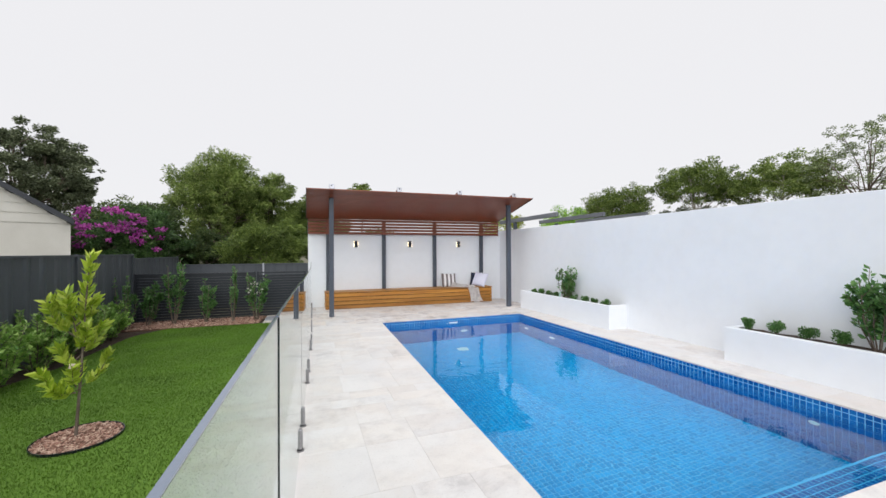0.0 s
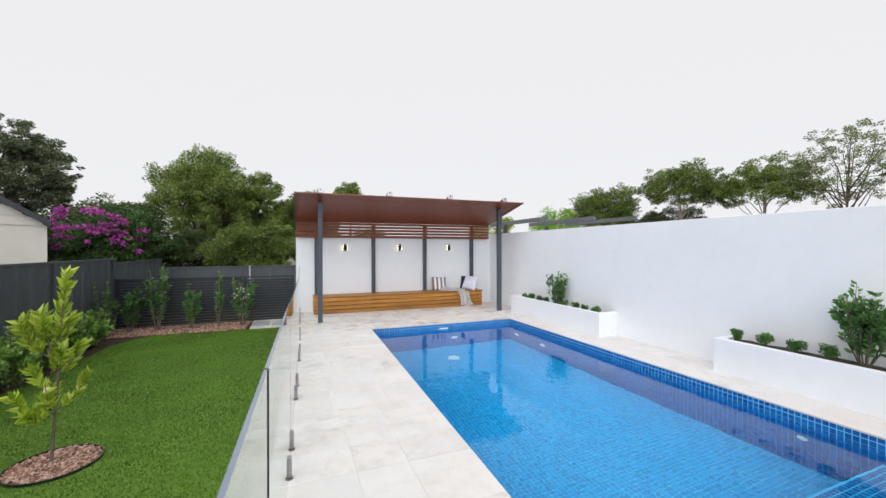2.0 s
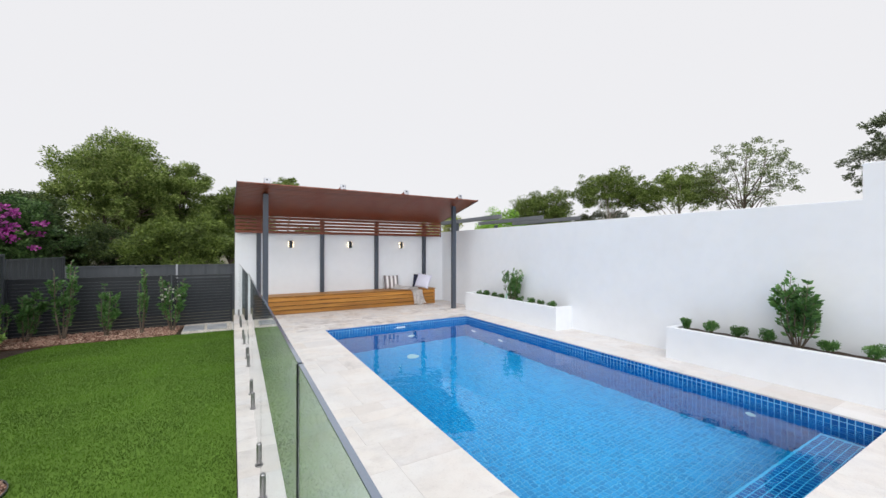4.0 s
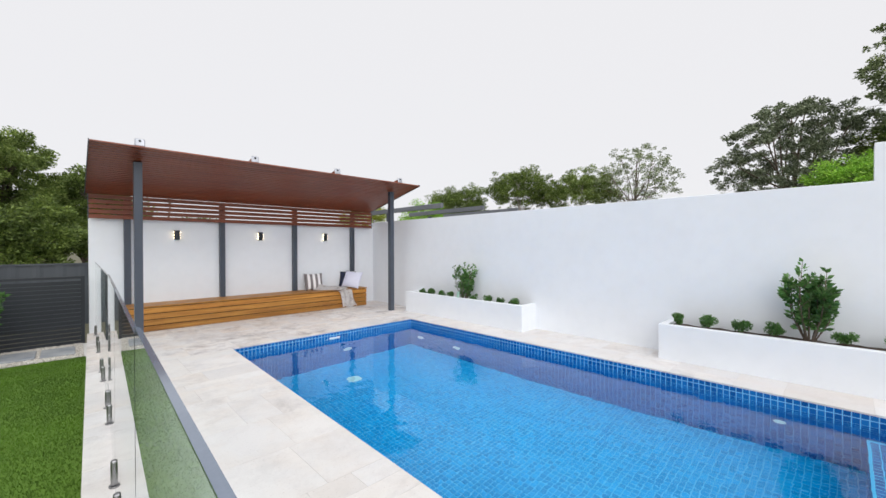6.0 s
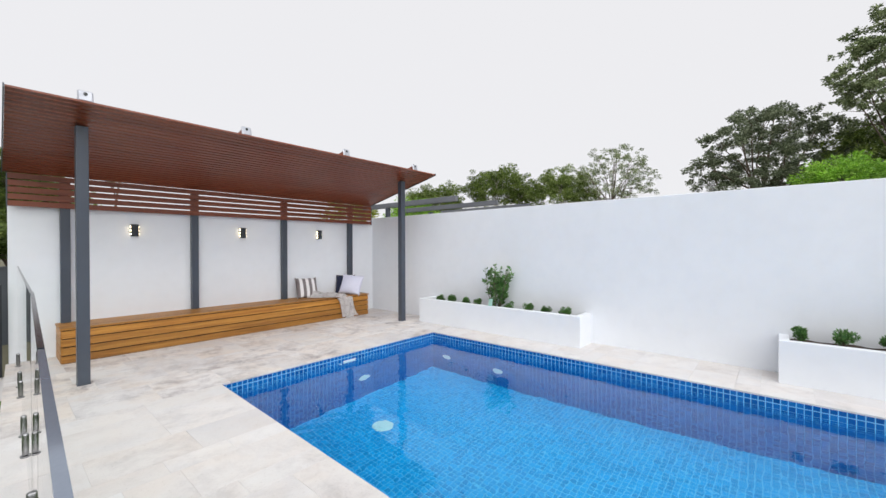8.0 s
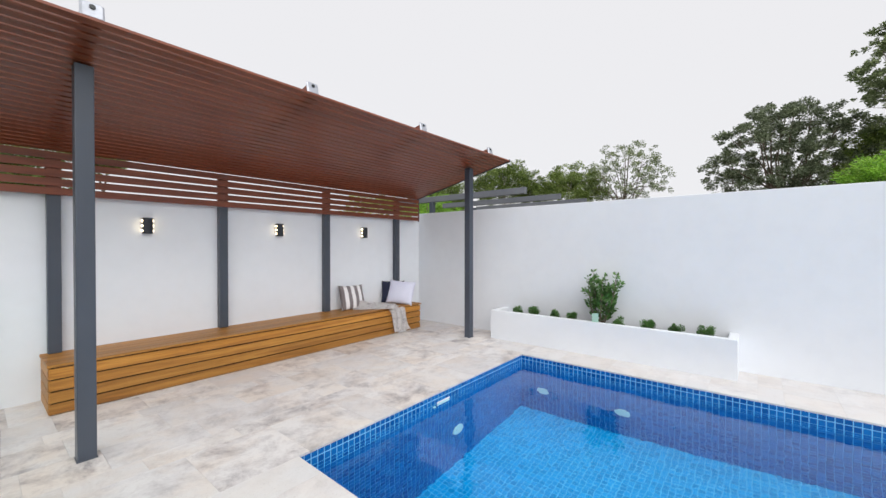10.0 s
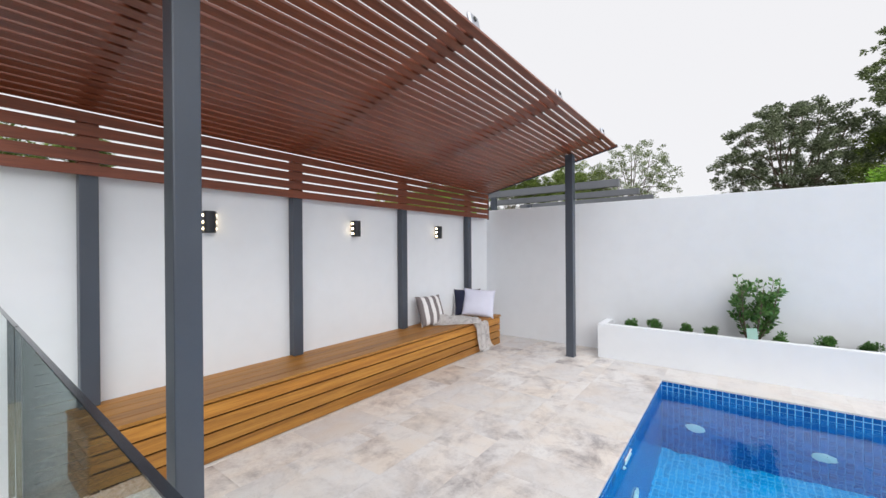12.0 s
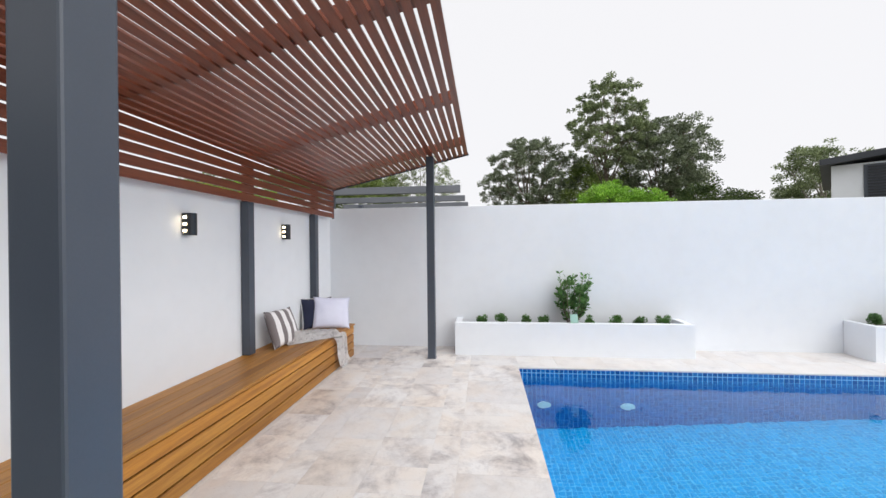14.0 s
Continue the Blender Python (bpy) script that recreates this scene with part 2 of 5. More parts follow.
def link_bm(name, bm, mat, parent=None, label="", smooth=False):
    me = bpy.data.meshes.new(name)
    bm.to_mesh(me)
    bm.free()
    me.materials.append(mat)
    if smooth:
        me.polygons.foreach_set("use_smooth", [True] * len(me.polygons))
    ob = new(name, me)
    if parent:
        ob.parent = parent
    if label:
        tagged(ob, label)
    return ob


def part(name, bm, mat, parent, label="", smooth=False):
    return link_bm(name, bm, mat, parent, label, smooth)


def box_bm(x0, x1, y0, y1, z0, z1, bevel=0.0, seg=1):
    bm = bmesh.new()
    bmesh.ops.create_cube(bm, size=1.0)
    for v in bm.verts:
        v.co = Vector(((x0 + x1) / 2 + v.co.x * (x1 - x0), (y0 + y1) / 2 + v.co.y * (y1 - y0), (z0 + z1) / 2 + v.co.z * (z1 - z0)))
    if bevel:
        bmesh.ops.bevel(bm, geom=list(bm.edges), offset=bevel, segments=seg, affect="EDGES", profile=0.5)
    return bm


def prism_bm(corners, z0, z1, bevel=0.0):
    """An upright prism over a plan polygon, given anticlockwise."""
    bm = bmesh.new()
    lo = [bm.verts.new((x, y, z0)) for x, y in corners]
    hi = [bm.verts.new((x, y, z1)) for x, y in corners]
    n = len(corners)
    bm.faces.new(hi)
    bm.faces.new(list(reversed(lo)))
    for i in range(n):
        bm.faces.new((lo[i], lo[(i + 1) % n], hi[(i + 1) % n], hi[i]))
    if bevel:
        bmesh.ops.bevel(bm, geom=[e for e in bm.edges if all(v.co.z > z1 - 1e-6 for v in e.verts)], offset=bevel, segments=2, affect="EDGES", profile=0.5)
    return bm


def ring_bm(center, radius, axis, length, n=20, bevel=0.0):
    """A cylinder of the given length along a direction from its base centre."""
    bm = bmesh.new()
    bmesh.ops.create_cone(bm, cap_ends=True, segments=n, radius1=radius, radius2=radius, depth=length)
    if bevel:
        bmesh.ops.bevel(bm, geom=[e for e in bm.edges if abs(e.verts[0].co.z - e.verts[1].co.z) < 1e-6], offset=bevel, segments=2, affect="EDGES", profile=0.5)
    turn = Vector((0, 0, 1)).rotation_difference(Vector(axis)).to_matrix().to_4x4()
    bmesh.ops.transform(bm, matrix=Matrix.Translation(center) @ turn @ Matrix.Translation((0, 0, length / 2)), verts=bm.verts)
    return bm


def empty(name, at=(0, 0, 0)):
    ob = new(name)
    ob.location = at
    ob.empty_display_size = 0.1
    return ob


def tube_data(points, radii, sides, verts, faces):
    """Adds a tapering tube through points to verts and faces."""
    base = len(verts)
    for i, (p, r) in enumerate(zip(points, radii)):
        a, c = points[max(i - 1, 0)], points[min(i + 1, len(points) - 1)]
        d = (Vector(c) - Vector(a)).normalized()
        u = d.orthogonal().normalized()
        w = d.cross(u)
        for k in range(sides):
            t = 2 * math.pi * k / sides
            verts.append(Vector(p) + float(r) * (math.cos(t) * u + math.sin(t) * w))
    for i in range(len(points) - 1):
        for k in range(sides):
            k2 = (k + 1) % sides
            faces.append((base + i * sides + k, base + i * sides + k2, base + (i + 1) * sides + k2, base + (i + 1) * sides + k))
    verts.append(Vector(points[-1]))
    tip = len(verts) - 1
    last = base + (len(points) - 1) * sides
    for k in range(sides):
        faces.append((last + k, last + (k + 1) % sides, tip))


def leaf_mesh(name, centres, ways, sizes, mat, width=0.45, fold=0.25):
    """Many small pointed leaves (four corners and a folded midrib) in one mesh."""
    n = len(centres)
    rng = np.random.default_rng(n)
    d = ways / np.maximum(np.linalg.norm(ways, axis=1, keepdims=True), 1e-6)
    side = np.cross(d, rng.normal(size=(n, 3)))
    side /= np.maximum(np.linalg.norm(side, axis=1, keepdims=True), 1e-6)
    up = np.cross(side, d)
    s = sizes[:, None]
    a = centres - d * s * 0.5
    c = centres + d * s * 0.5
    b1 = centres + side * s * width * 0.5 + up * s * width * fold
    b2 = centres - side * s * width * 0.5 + up * s * width * fold
    verts = np.stack([a, b1, c, b2], 1).reshape(-1, 3)
    idx = np.arange(n) * 4
    faces = np.concatenate([np.stack([idx, idx + 1, idx + 2], 1), np.stack([idx, idx + 2, idx + 3], 1)])
    me = bpy.data.meshes.new(name)
    me.from_pydata(verts.tolist(), [], faces.tolist())
    me.materials.append(mat)
    me.update()
    return me


# ---- large structure ----
def x_lawn(y):
    return -0.394 + 0.0270 * y          # edge of the paving along the lawn


def x_glass(y):
    return -0.2115 + 0.0342 * (y - 1.87) if y < 6.8 else -0.043 + 0.0145 * (y - 6.8)          # line of the glass fence


def x_pool(y):
    return 1.1745 + 0.0265 * y          # pool's edge along the walk


PX1, PY0, PY1 = 4.771, 1.70, 8.518      # pool: far long side, near and far ends
WALL_X, WALL_Y = 5.735, 11.35           # faces of the two garden walls
LAWN_Z, WATER_Z = -0.15, -0.12
NEAR_Y = -5.0

# ground to the horizon, with the garden cut out of it
gv = [(-600, -600, -0.3), (600, -600, -0.3), (600, 600, -0.3), (-600, 600, -0.3)]
hole = [(0.9, 1.5, -0.3), (5.2, 1.5, -0.3), (5.2, 8.8, -0.3), (0.9, 8.8, -0.3)]
gf = [(i, (i + 1) % 4, 4 + (i + 1) % 4, 4 + i) for i in range(4)]
ground = new("ground", mesh_of("ground", gv + hole, gf, GROUND))
tagged(ground, "bare brown earth under the garden and beyond", "ground", kind="structure")

# walls
w = link_bm("wall_east", prism_bm([(WALL_X, 2.09), (WALL_X + 0.2, 2.09), (WALL_X + 0.2, WALL_Y + 0.2), (WALL_X, WALL_Y + 0.2)], -0.3, 2.145, 0.008), WHITE)
tagged(w, "tall white rendered boundary wall beside the pool", "wall", kind="structure")
w = link_bm("wall_east_high", prism_bm([(WALL_X, NEAR_Y - 3), (WALL_X + 0.2, NEAR_Y - 3), (WALL_X + 0.2, 2.09), (WALL_X, 2.09)], -0.3, 2.54, 0.008), WHITE)
tagged(w, "higher stepped end of the white rendered wall", "wall", kind="structure")
w = link_bm("wall_north", prism_bm([(-0.06, WALL_Y), (WALL_X, WALL_Y), (WALL_X, WALL_Y + 0.2), (-0.06, WALL_Y + 0.2)], -0.3, 2.02, 0.008), WHITE)
tagged(w, "white rendered back wall behind the timber bench", "wall", kind="structure")
w = link_bm("wall_south", prism_bm([(-6, NEAR_Y - 0.2), (WALL_X, NEAR_Y - 0.2), (WALL_X, NEAR_Y), (-6, NEAR_Y)], -0.3, 1.7), WHITE)
tagged(w, "plain white wall closing the garden", "wall", kind="structure")

# bedding under the pavers, in four pieces round the pool
paving = empty("paving")
tagged(paving, "pale travertine paving with grey and cream veins", "paving", kind="structure")
BED = -0.0035
for name, corners in (
    ("bed_left", [(x_lawn(NEAR_Y) + 0.004, NEAR_Y), (x_pool(NEAR_Y), NEAR_Y), (x_pool(PY1) - 0.004, PY1), (x_lawn(PY1) + 0.004, PY1)]),
    ("bed_far", [(x_lawn(PY1) + 0.004, PY1 + 0.004), (WALL_X, PY1 + 0.004), (WALL_X, WALL_Y), (x_lawn(WALL_Y) + 0.004, WALL_Y)]),
    ("bed_right", [(PX1 + 0.004, PY0), (WALL_X, PY0), (WALL_X, PY1), (PX1 + 0.004, PY1)]),
    ("bed_near", [(x_pool(NEAR_Y), NEAR_Y), (WALL_X, NEAR_Y), (WALL_X, PY0 - 0.004), (x_pool(PY0), PY0 - 0.004)]),
):
    part("mortar_bed", prism_bm(corners, -0.29, BED), JOINT, paving)

# ---- pool ----
pool = empty("swimming_pool", (3, 5, 0))
pool.matrix_world = Matrix.Identity(4)
tagged(pool, "rectangular swimming pool lined with blue mosaic tiles", "pool", kind="structure")
PITCH = 0.0555


def floor_z(y):
    return -1.15 - 0.5 * (y - PY0) / (PY1 - PY0)


SEAT_Y, SEAT_Z = 2.17, -0.46
A, B, C, D = (x_pool(PY0), PY0), (PX1, PY0), (PX1, PY1), (x_pool(PY1), PY1)
sv, sf, lv_ = [], [], []
for (x0, y0), (x1, y1), d0, d1 in ((A, B, floor_z(PY0), floor_z(PY0)), (B, C, floor_z(PY0), floor_z(PY1)), (C, D, floor_z(PY1), floor_z(PY1)), (D, A, floor_z(PY1), floor_z(PY0))):
    k = len(sv)
    sv += [(x0, y0, -0.006), (x1, y1, -0.006), (x1, y1, -0.24), (x0, y0, -0.24)]
    sf.append((k, k + 3, k + 2, k + 1))
    lv_ += [(x0, y0, -0.24), (x1, y1, -0.24), (x1, y1, d1), (x0, y0, d0)]
under(new("pool_shell", mesh_of("pool_shell", sv, sf, GROUT)), pool)
under(new("pool_shell_low", mesh_of("pool_shell_low", lv_, sf, DEEPGROUT)), pool)
under(new("pool_floor", mesh_of("pool_floor", [(*A, floor_z(PY0)), (*B, floor_z(PY0)), (*C, floor_z(PY1)), (*D, floor_z(PY1))], [(0, 1, 2, 3)], FLOORGROUT)), pool)
part("pool_seat", prism_bm([(x_pool(PY0) + 0.002, PY0 + 0.002), (PX1 - 0.002, PY0 + 0.002), (PX1 - 0.002, SEAT_Y), (x_pool(SEAT_Y) + 0.002, SEAT_Y)], -1.3, SEAT_Z), FLOORGROUT, pool, "underwater bench at the pool's end")


def tile_quads(origin, u, v, nu, nv, normal, verts, faces, lift=0.003, gap=0.008):
    """A field of raised tiles: u and v are unit steps of one pitch."""
    o, u, v, nrm = Vector(origin), Vector(u), Vector(v), Vector(normal)
    gu, gv_ = u.normalized() * gap / 2, v.normalized() * gap / 2
    for i in range(nu):
        for j in range(nv):
            p = o + u * i + v * j
            c = [p + gu + gv_, p + u - gu + gv_, p + u + v - gu - gv_, p + v + gu - gv_]
            k = len(verts)
            verts += c + [q + nrm * lift + (sum(c, Vector()) / 4 - q) * 0.06 for q in c]
            faces += [(k + 4, k + 5, k + 6, k + 7)] + [(k + a, k + (a + 1) % 4, k + 4 + (a + 1) % 4, k + 4 + a) for a in range(4)]


def tile_field(name, fields, mat, label=""):
    verts, faces = [], []
    for f in fields:
        tile_quads(*f, verts, faces)
    ob = under(new(name, mesh_of(name, verts, faces, mat)), pool)
    tagged(ob, label, kind="stuff")
    return ob


ROW0 = -0.012                           # top of the first row of tiles
long_n, side = int((PY1 - PY0) / PITCH), Vector((0.0265, 1, 0)).normalized()
deep = lambda z: int((ROW0 - z) / PITCH)
LONG = (PY1 - PY0 - 0.006) / long_n       # tile step along the pool
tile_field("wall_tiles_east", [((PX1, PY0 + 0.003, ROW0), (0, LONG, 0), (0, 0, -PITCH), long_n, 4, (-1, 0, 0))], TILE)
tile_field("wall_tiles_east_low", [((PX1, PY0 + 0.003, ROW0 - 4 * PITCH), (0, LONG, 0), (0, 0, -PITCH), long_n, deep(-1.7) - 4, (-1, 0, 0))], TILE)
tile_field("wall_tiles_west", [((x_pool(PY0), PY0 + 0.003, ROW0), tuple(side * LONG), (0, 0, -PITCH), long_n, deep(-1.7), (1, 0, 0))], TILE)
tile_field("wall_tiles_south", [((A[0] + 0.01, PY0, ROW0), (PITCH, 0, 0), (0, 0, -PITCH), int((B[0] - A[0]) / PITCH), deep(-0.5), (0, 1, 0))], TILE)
BAND = 4                                # rows at the far end that are pieces of their own
far_n = int((C[0] - D[0]) / PITCH)
ACROSS = (C[0] - D[0] - 0.006) / far_n    # tile step across the far end
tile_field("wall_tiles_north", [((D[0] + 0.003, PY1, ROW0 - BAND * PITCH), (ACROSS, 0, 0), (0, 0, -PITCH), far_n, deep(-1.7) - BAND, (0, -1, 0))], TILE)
slope = (floor_z(PY1) - floor_z(PY0)) / (PY1 - PY0)
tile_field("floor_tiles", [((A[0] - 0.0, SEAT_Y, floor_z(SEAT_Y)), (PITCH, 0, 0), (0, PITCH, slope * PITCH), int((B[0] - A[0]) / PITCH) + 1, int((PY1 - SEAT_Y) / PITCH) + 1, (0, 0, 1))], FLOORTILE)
tile_field("seat_tiles", [((A[0] + 0.01, PY0 + 0.01, SEAT_Z), (PITCH, 0, 0), (0, PITCH, 0), int((B[0] - A[0]) / PITCH), 8, (0, 0, 1)),
                          ((A[0] + 0.01, SEAT_Y, SEAT_Z - 0.005), (PITCH, 0, 0), (0, 0, -PITCH), int((B[0] - A[0]) / PITCH), 12, (0, 1, 0))], TILE)

wv = [(A[0], PY0), (B[0], PY0), (C[0], PY1), (D[0], PY1)]
water = new("pool_water", mesh_of("pool_water", [(x, y, WATER_Z) for x, y in wv], [(0, 1, 2, 3)], WATER))
tagged(water, "clear blue pool water with faint ripples", "water", kind="structure")
water.visible_shadow = False

# ---- planters ----
def planter(name, y0, y1, drop, label):
    x0, x1, h, t = 5.288, WALL_X - 0.003, 0.453, 0.09
    ob = empty(name)
    tagged(ob, label, "planter", group="planters along the wall")
    bm = prism_bm([(x0, y0), (x0 + t, y0), (x0 + t, y1), (x0, y1)], 0, h, 0.006)
    part("front_wall", bm, WHITE, ob)
    part("end_wall", prism_bm([(x0 + t, y1 - t), (x1, y1 - t), (x1, y1), (x0 + t, y1)], 0, h, 0.006), WHITE, ob)
    part("end_wall", prism_bm([(x0 + t, y0), (x1, y0), (x1, y0 + t), (x0 + t, y0 + t)], 0, h, 0.006), WHITE, ob)
    bm = bmesh.new()
    bmesh.ops.create_grid(bm, x_segments=6, y_segments=40, size=0.5)
    for v in bm.verts:
        x, y = x0 + t + (v.co.x + 0.5) * (x1 - x0 - t), y0 + t + (v.co.y + 0.5) * (y1 - y0 - 2 * t)
        v.co = Vector((x, y, h - drop + 0.02 * noise.noise(Vector((x * 9, y * 9, 0)))))
    part("soil", bm, SOIL, ob, "dark moist soil")
    return ob


planter("garden_planter", 6.15, 9.345, 0.11, "low white rendered planter box beside the corner")
planter("garden_planter", -1.2, 4.005, 0.04, "long low white rendered planter box against the wall")

# ---- lawn side ----
lv = [(-4.0, NEAR_Y), (x_lawn(NEAR_Y), NEAR_Y), (x_lawn(11.3), 11.3), (-4.0, 11.3)]
gb = link_bm("garden_bed", prism_bm(lv, -0.29, LAWN_Z - 0.02), SOIL)
tagged(gb, "dark garden bed soil along the fence", "soil", kind="structure")


def lawn_edge(y):
    """The lawn's curved border along the hedge."""
    return -3.42 - 0.10 * math.sin((y - 2) * 0.5) - max(0, 7.4 - y) * 0.22 + 0.5 * max(0, (y - 9.3)) ** 2


LAWN_Y1 = 10.2
ys = np.linspace(NEAR_Y, LAWN_Y1, 60)
tv = [(max(lawn_edge(y), -3.98), y) for y in ys]
bm = prism_bm([(x_lawn(NEAR_Y) - 0.003, NEAR_Y), (x_lawn(LAWN_Y1) - 0.003, LAWN_Y1)] + [(x, y) for x, y in reversed(tv)], LAWN_Z - 0.04, LAWN_Z)
lawn = link_bm("lawn", bm, TURFBASE)
tagged(lawn, "short bright green turf lawn", "lawn", kind="structure")


def fence_run(name, a, b, top, base, bay, mat, label, ribbed=True, post_mat=None):
    """A sheet-metal fence of bays between posts, with a top rail."""
    a, b = Vector((*a, 0)), Vector((*b, 0))
    d = (b - a).normalized()
    nrm = Vector((-d.y, d.x, 0))
    ob = empty(name)
    tagged(ob, label, "fence", kind="structure")
    n = max(1, round((b - a).length / bay))
    step = (b - a).length / n
    def bar(nm, s0, s1, o0, o1, z0, z1, m):
        c = [a + d * s0 + nrm * o0, a + d * s1 + nrm * o0, a + d * s1 + nrm * o1, a + d * s0 + nrm * o1]
        return part(nm, prism_bm([(p.x, p.y) for p in c], z0, z1), m, ob)
    for i in range(n):
        s0, s1 = i * step + 0.025, (i + 1) * step - 0.025
        if ribbed:
            verts, faces = [], []
            m = int((s1 - s0) / 0.06)
            for k in range(m + 1):
                o = 0.006 if k % 6 < 4 else -0.006
                p = a + d * (s0 + (s1 - s0) * k / m) + nrm * o
                verts += [(p.x, p.y, base), (p.x, p.y, top - 0.03)]
                if k:
                    faces.append((2 * k - 2, 2 * k, 2 * k + 1, 2 * k - 1))
            under(new("infill_sheet", mesh_of("infill_sheet", verts, faces, mat)), ob)
        else:
            z = base
            while z < top - 0.08:
                bar("slat", s0, s1, -0.010, 0.010, z, z + 0.058, mat)
                z += 0.067
            bar("backing_post", s0, s0 + 0.03, 0.012, 0.04, base, top - 0.05, mat)
        bar("top_rail", s0 - 0.02, s1 + 0.02, -0.022, 0.022, top - 0.04, top, mat)
    for i in range(n + 1):
        bar("post", i * step - 0.025, i * step + 0.025, -0.028, 0.028, base, top + 0.01, post_mat or mat)
    return ob


FENCE_X = -3.95
fence_run("sheet_fence", (FENCE_X, NEAR_Y), (FENCE_X, 11.25), 1.475, -0.3, 2.4, GREYFENCE, "dark grey corrugated sheet-metal boundary fence")
fence_run("sheet_fence", (FENCE_X, 11.35), (FENCE_X, 14.6), 1.38, -0.3, 2.4, GREYFENCE, "dark grey sheet-metal fence beyond the garden", post_mat=GREYFENCE)
fence_run("sheet_fence", (FENCE_X + 0.05, 14.65), (5.8, 14.65), 1.13, -0.3, 2.4, GREYFENCE, "dark grey sheet-metal rear fence with light posts", post_mat=GALV)
fence_run("slat_fence", (FENCE_X + 0.04, 11.3), (-1.35, 11.3), 1.0, -0.17, 2.6, DARKFENCE, "dark horizontal slat fence behind young shrubs", ribbed=False)
fence_run("slat_gate", (-1.28, 11.3), (-0.14, 11.3), 1.0, -0.14, 1.2, DARKFENCE, "dark horizontal slat gate beside the white wall", ribbed=False)

# ---- cabana ----
ROOF_A, ROOF_B = Vector((0, 11.23, 2.405)), Vector((0, 9.138, 2.885))
RX0, RX1 = -0.10, 5.545
RAFTERS = (0.43, 1.965, 3.495, 5.03)
cabana = empty("cabana")
tagged(cabana, "slatted red-brown cabana roof on charcoal steel posts", "pergola")
down = (ROOF_B - ROOF_A)
run = down.length
dirn = down.normalized()
nrm = Vector((1, 0, 0)).cross(dirn)
if nrm.z < 0:
    nrm = -nrm


def slope_box(x0, x1, s0, s1, h0, h1, bevel=0.0):
    """A box on the roof's slope: s along it from the back, h above it."""
    bm = box_bm(0, 1, 0, 1, 0, 1)
    for v in bm.verts:
        q = ROOF_A + dirn * (s0 + v.co.y * (s1 - s0)) + nrm * (h0 + v.co.z * (h1 - h0))
        v.co = Vector((x0 + v.co.x * (x1 - x0), q.y, q.z))
    bmesh.ops.recalc_face_normals(bm, faces=bm.faces)
    if bevel:
        bmesh.ops.bevel(bm, geom=list(bm.edges), offset=bevel, segments=1, affect="EDGES")
    return bm


N_SLATS = 27
step = run / N_SLATS
for i in range(N_SLATS):
    part("roof_slat", slope_box(RX0, RX1, i * step + 0.0100, (i + 1) * step - 0.0100, 0.0, 0.021, 0.0015), ROOFWOOD, cabana)
for x in RAFTERS:
    part("rafter", slope_box(x - 0.05, x + 0.05, -0.02, run - 0.06, 0.0215, 0.116, 0.004), ROOFWOOD, cabana, "red-brown rafter above the slats")
    b = part("rafter_bracket", slope_box(x - 0.06, x + 0.06, run - 0.059, run - 0.03, 0.026, 0.145, 0.012), GALV, cabana, "grey steel end bracket with a bolt hole")
    q = ROOF_A + dirn * (run - 0.031) + nrm * 0.105
    part("bolt", ring_bm((x, q.y, q.z), 0.017, tuple(dirn), 0.008, 12, 0.002), GLASSEDGE, b, "dark bolt")
for x in (RX0 - 0.012, RX1 + 0.002):
    part("end_trim", slope_box(x, x + 0.010, 0, run, -0.012, 0.03), STEEL, cabana, "dark edge trim")
for x in (0.448, 5.105):
    p = part("front_post", box_bm(x - 0.052, x + 0.052, 9.598, 9.702, 0.0, 2.755, 0.006, 2), STEEL, cabana)
    part("base_plate", box_bm(x - 0.056, x + 0.056, 9.594, 9.706, 0.0, 0.008), STEEL, p)
for x in RAFTERS:
    px = x + 0.025
    part("back_post", box_bm(px - 0.05, px + 0.05, WALL_Y - 0.09, WALL_Y - 0.004, 0.452, 1.996, 0.005, 2), STEEL, cabana)
    part("screen_batten", box_bm(px - 0.055, px + 0.055, WALL_Y - 0.09, WALL_Y - 0.02, 1.9965, 2.40, 0.003), ROOFWOOD, cabana, "red-brown batten behind the screen slats")
for i in range(5):
    z = 1.990 + i * 0.0862
    part("screen_slat", box_bm(RX0 + 0.04, RX1 + 0.07, WALL_Y - 0.112, WALL_Y - 0.093, z, z + 0.0695, 0.0015), ROOFWOOD, cabana)
part("screen_trim", box_bm(RX1 + 0.071, RX1 + 0.082, WALL_Y - 0.115, WALL_Y - 0.085, 1.975, 2.41), STEEL, cabana, "dark edge trim")
part("screen_trim", box_bm(RX0 + 0.028, RX0 + 0.039, WALL_Y - 0.115, WALL_Y - 0.085, 1.975, 2.41), STEEL, cabana, "dark edge trim")

# ---- bench ----
bench = empty("bench_seat")
tagged(bench, "long built-in bench of golden oiled hardwood boards", "bench")
BX0, BX1, BY0, BY1 = 0.355, 5.165, 10.765, WALL_Y - 0.004
# near-black colour stands in for the shade in the board gaps
part("carcass", box_bm(BX0 + 0.03, BX1 - 0.03, BY0 + 0.031, BY1, 0.0, 0.425), GLASSEDGE, bench, "frame coloured black for the shade between the boards")
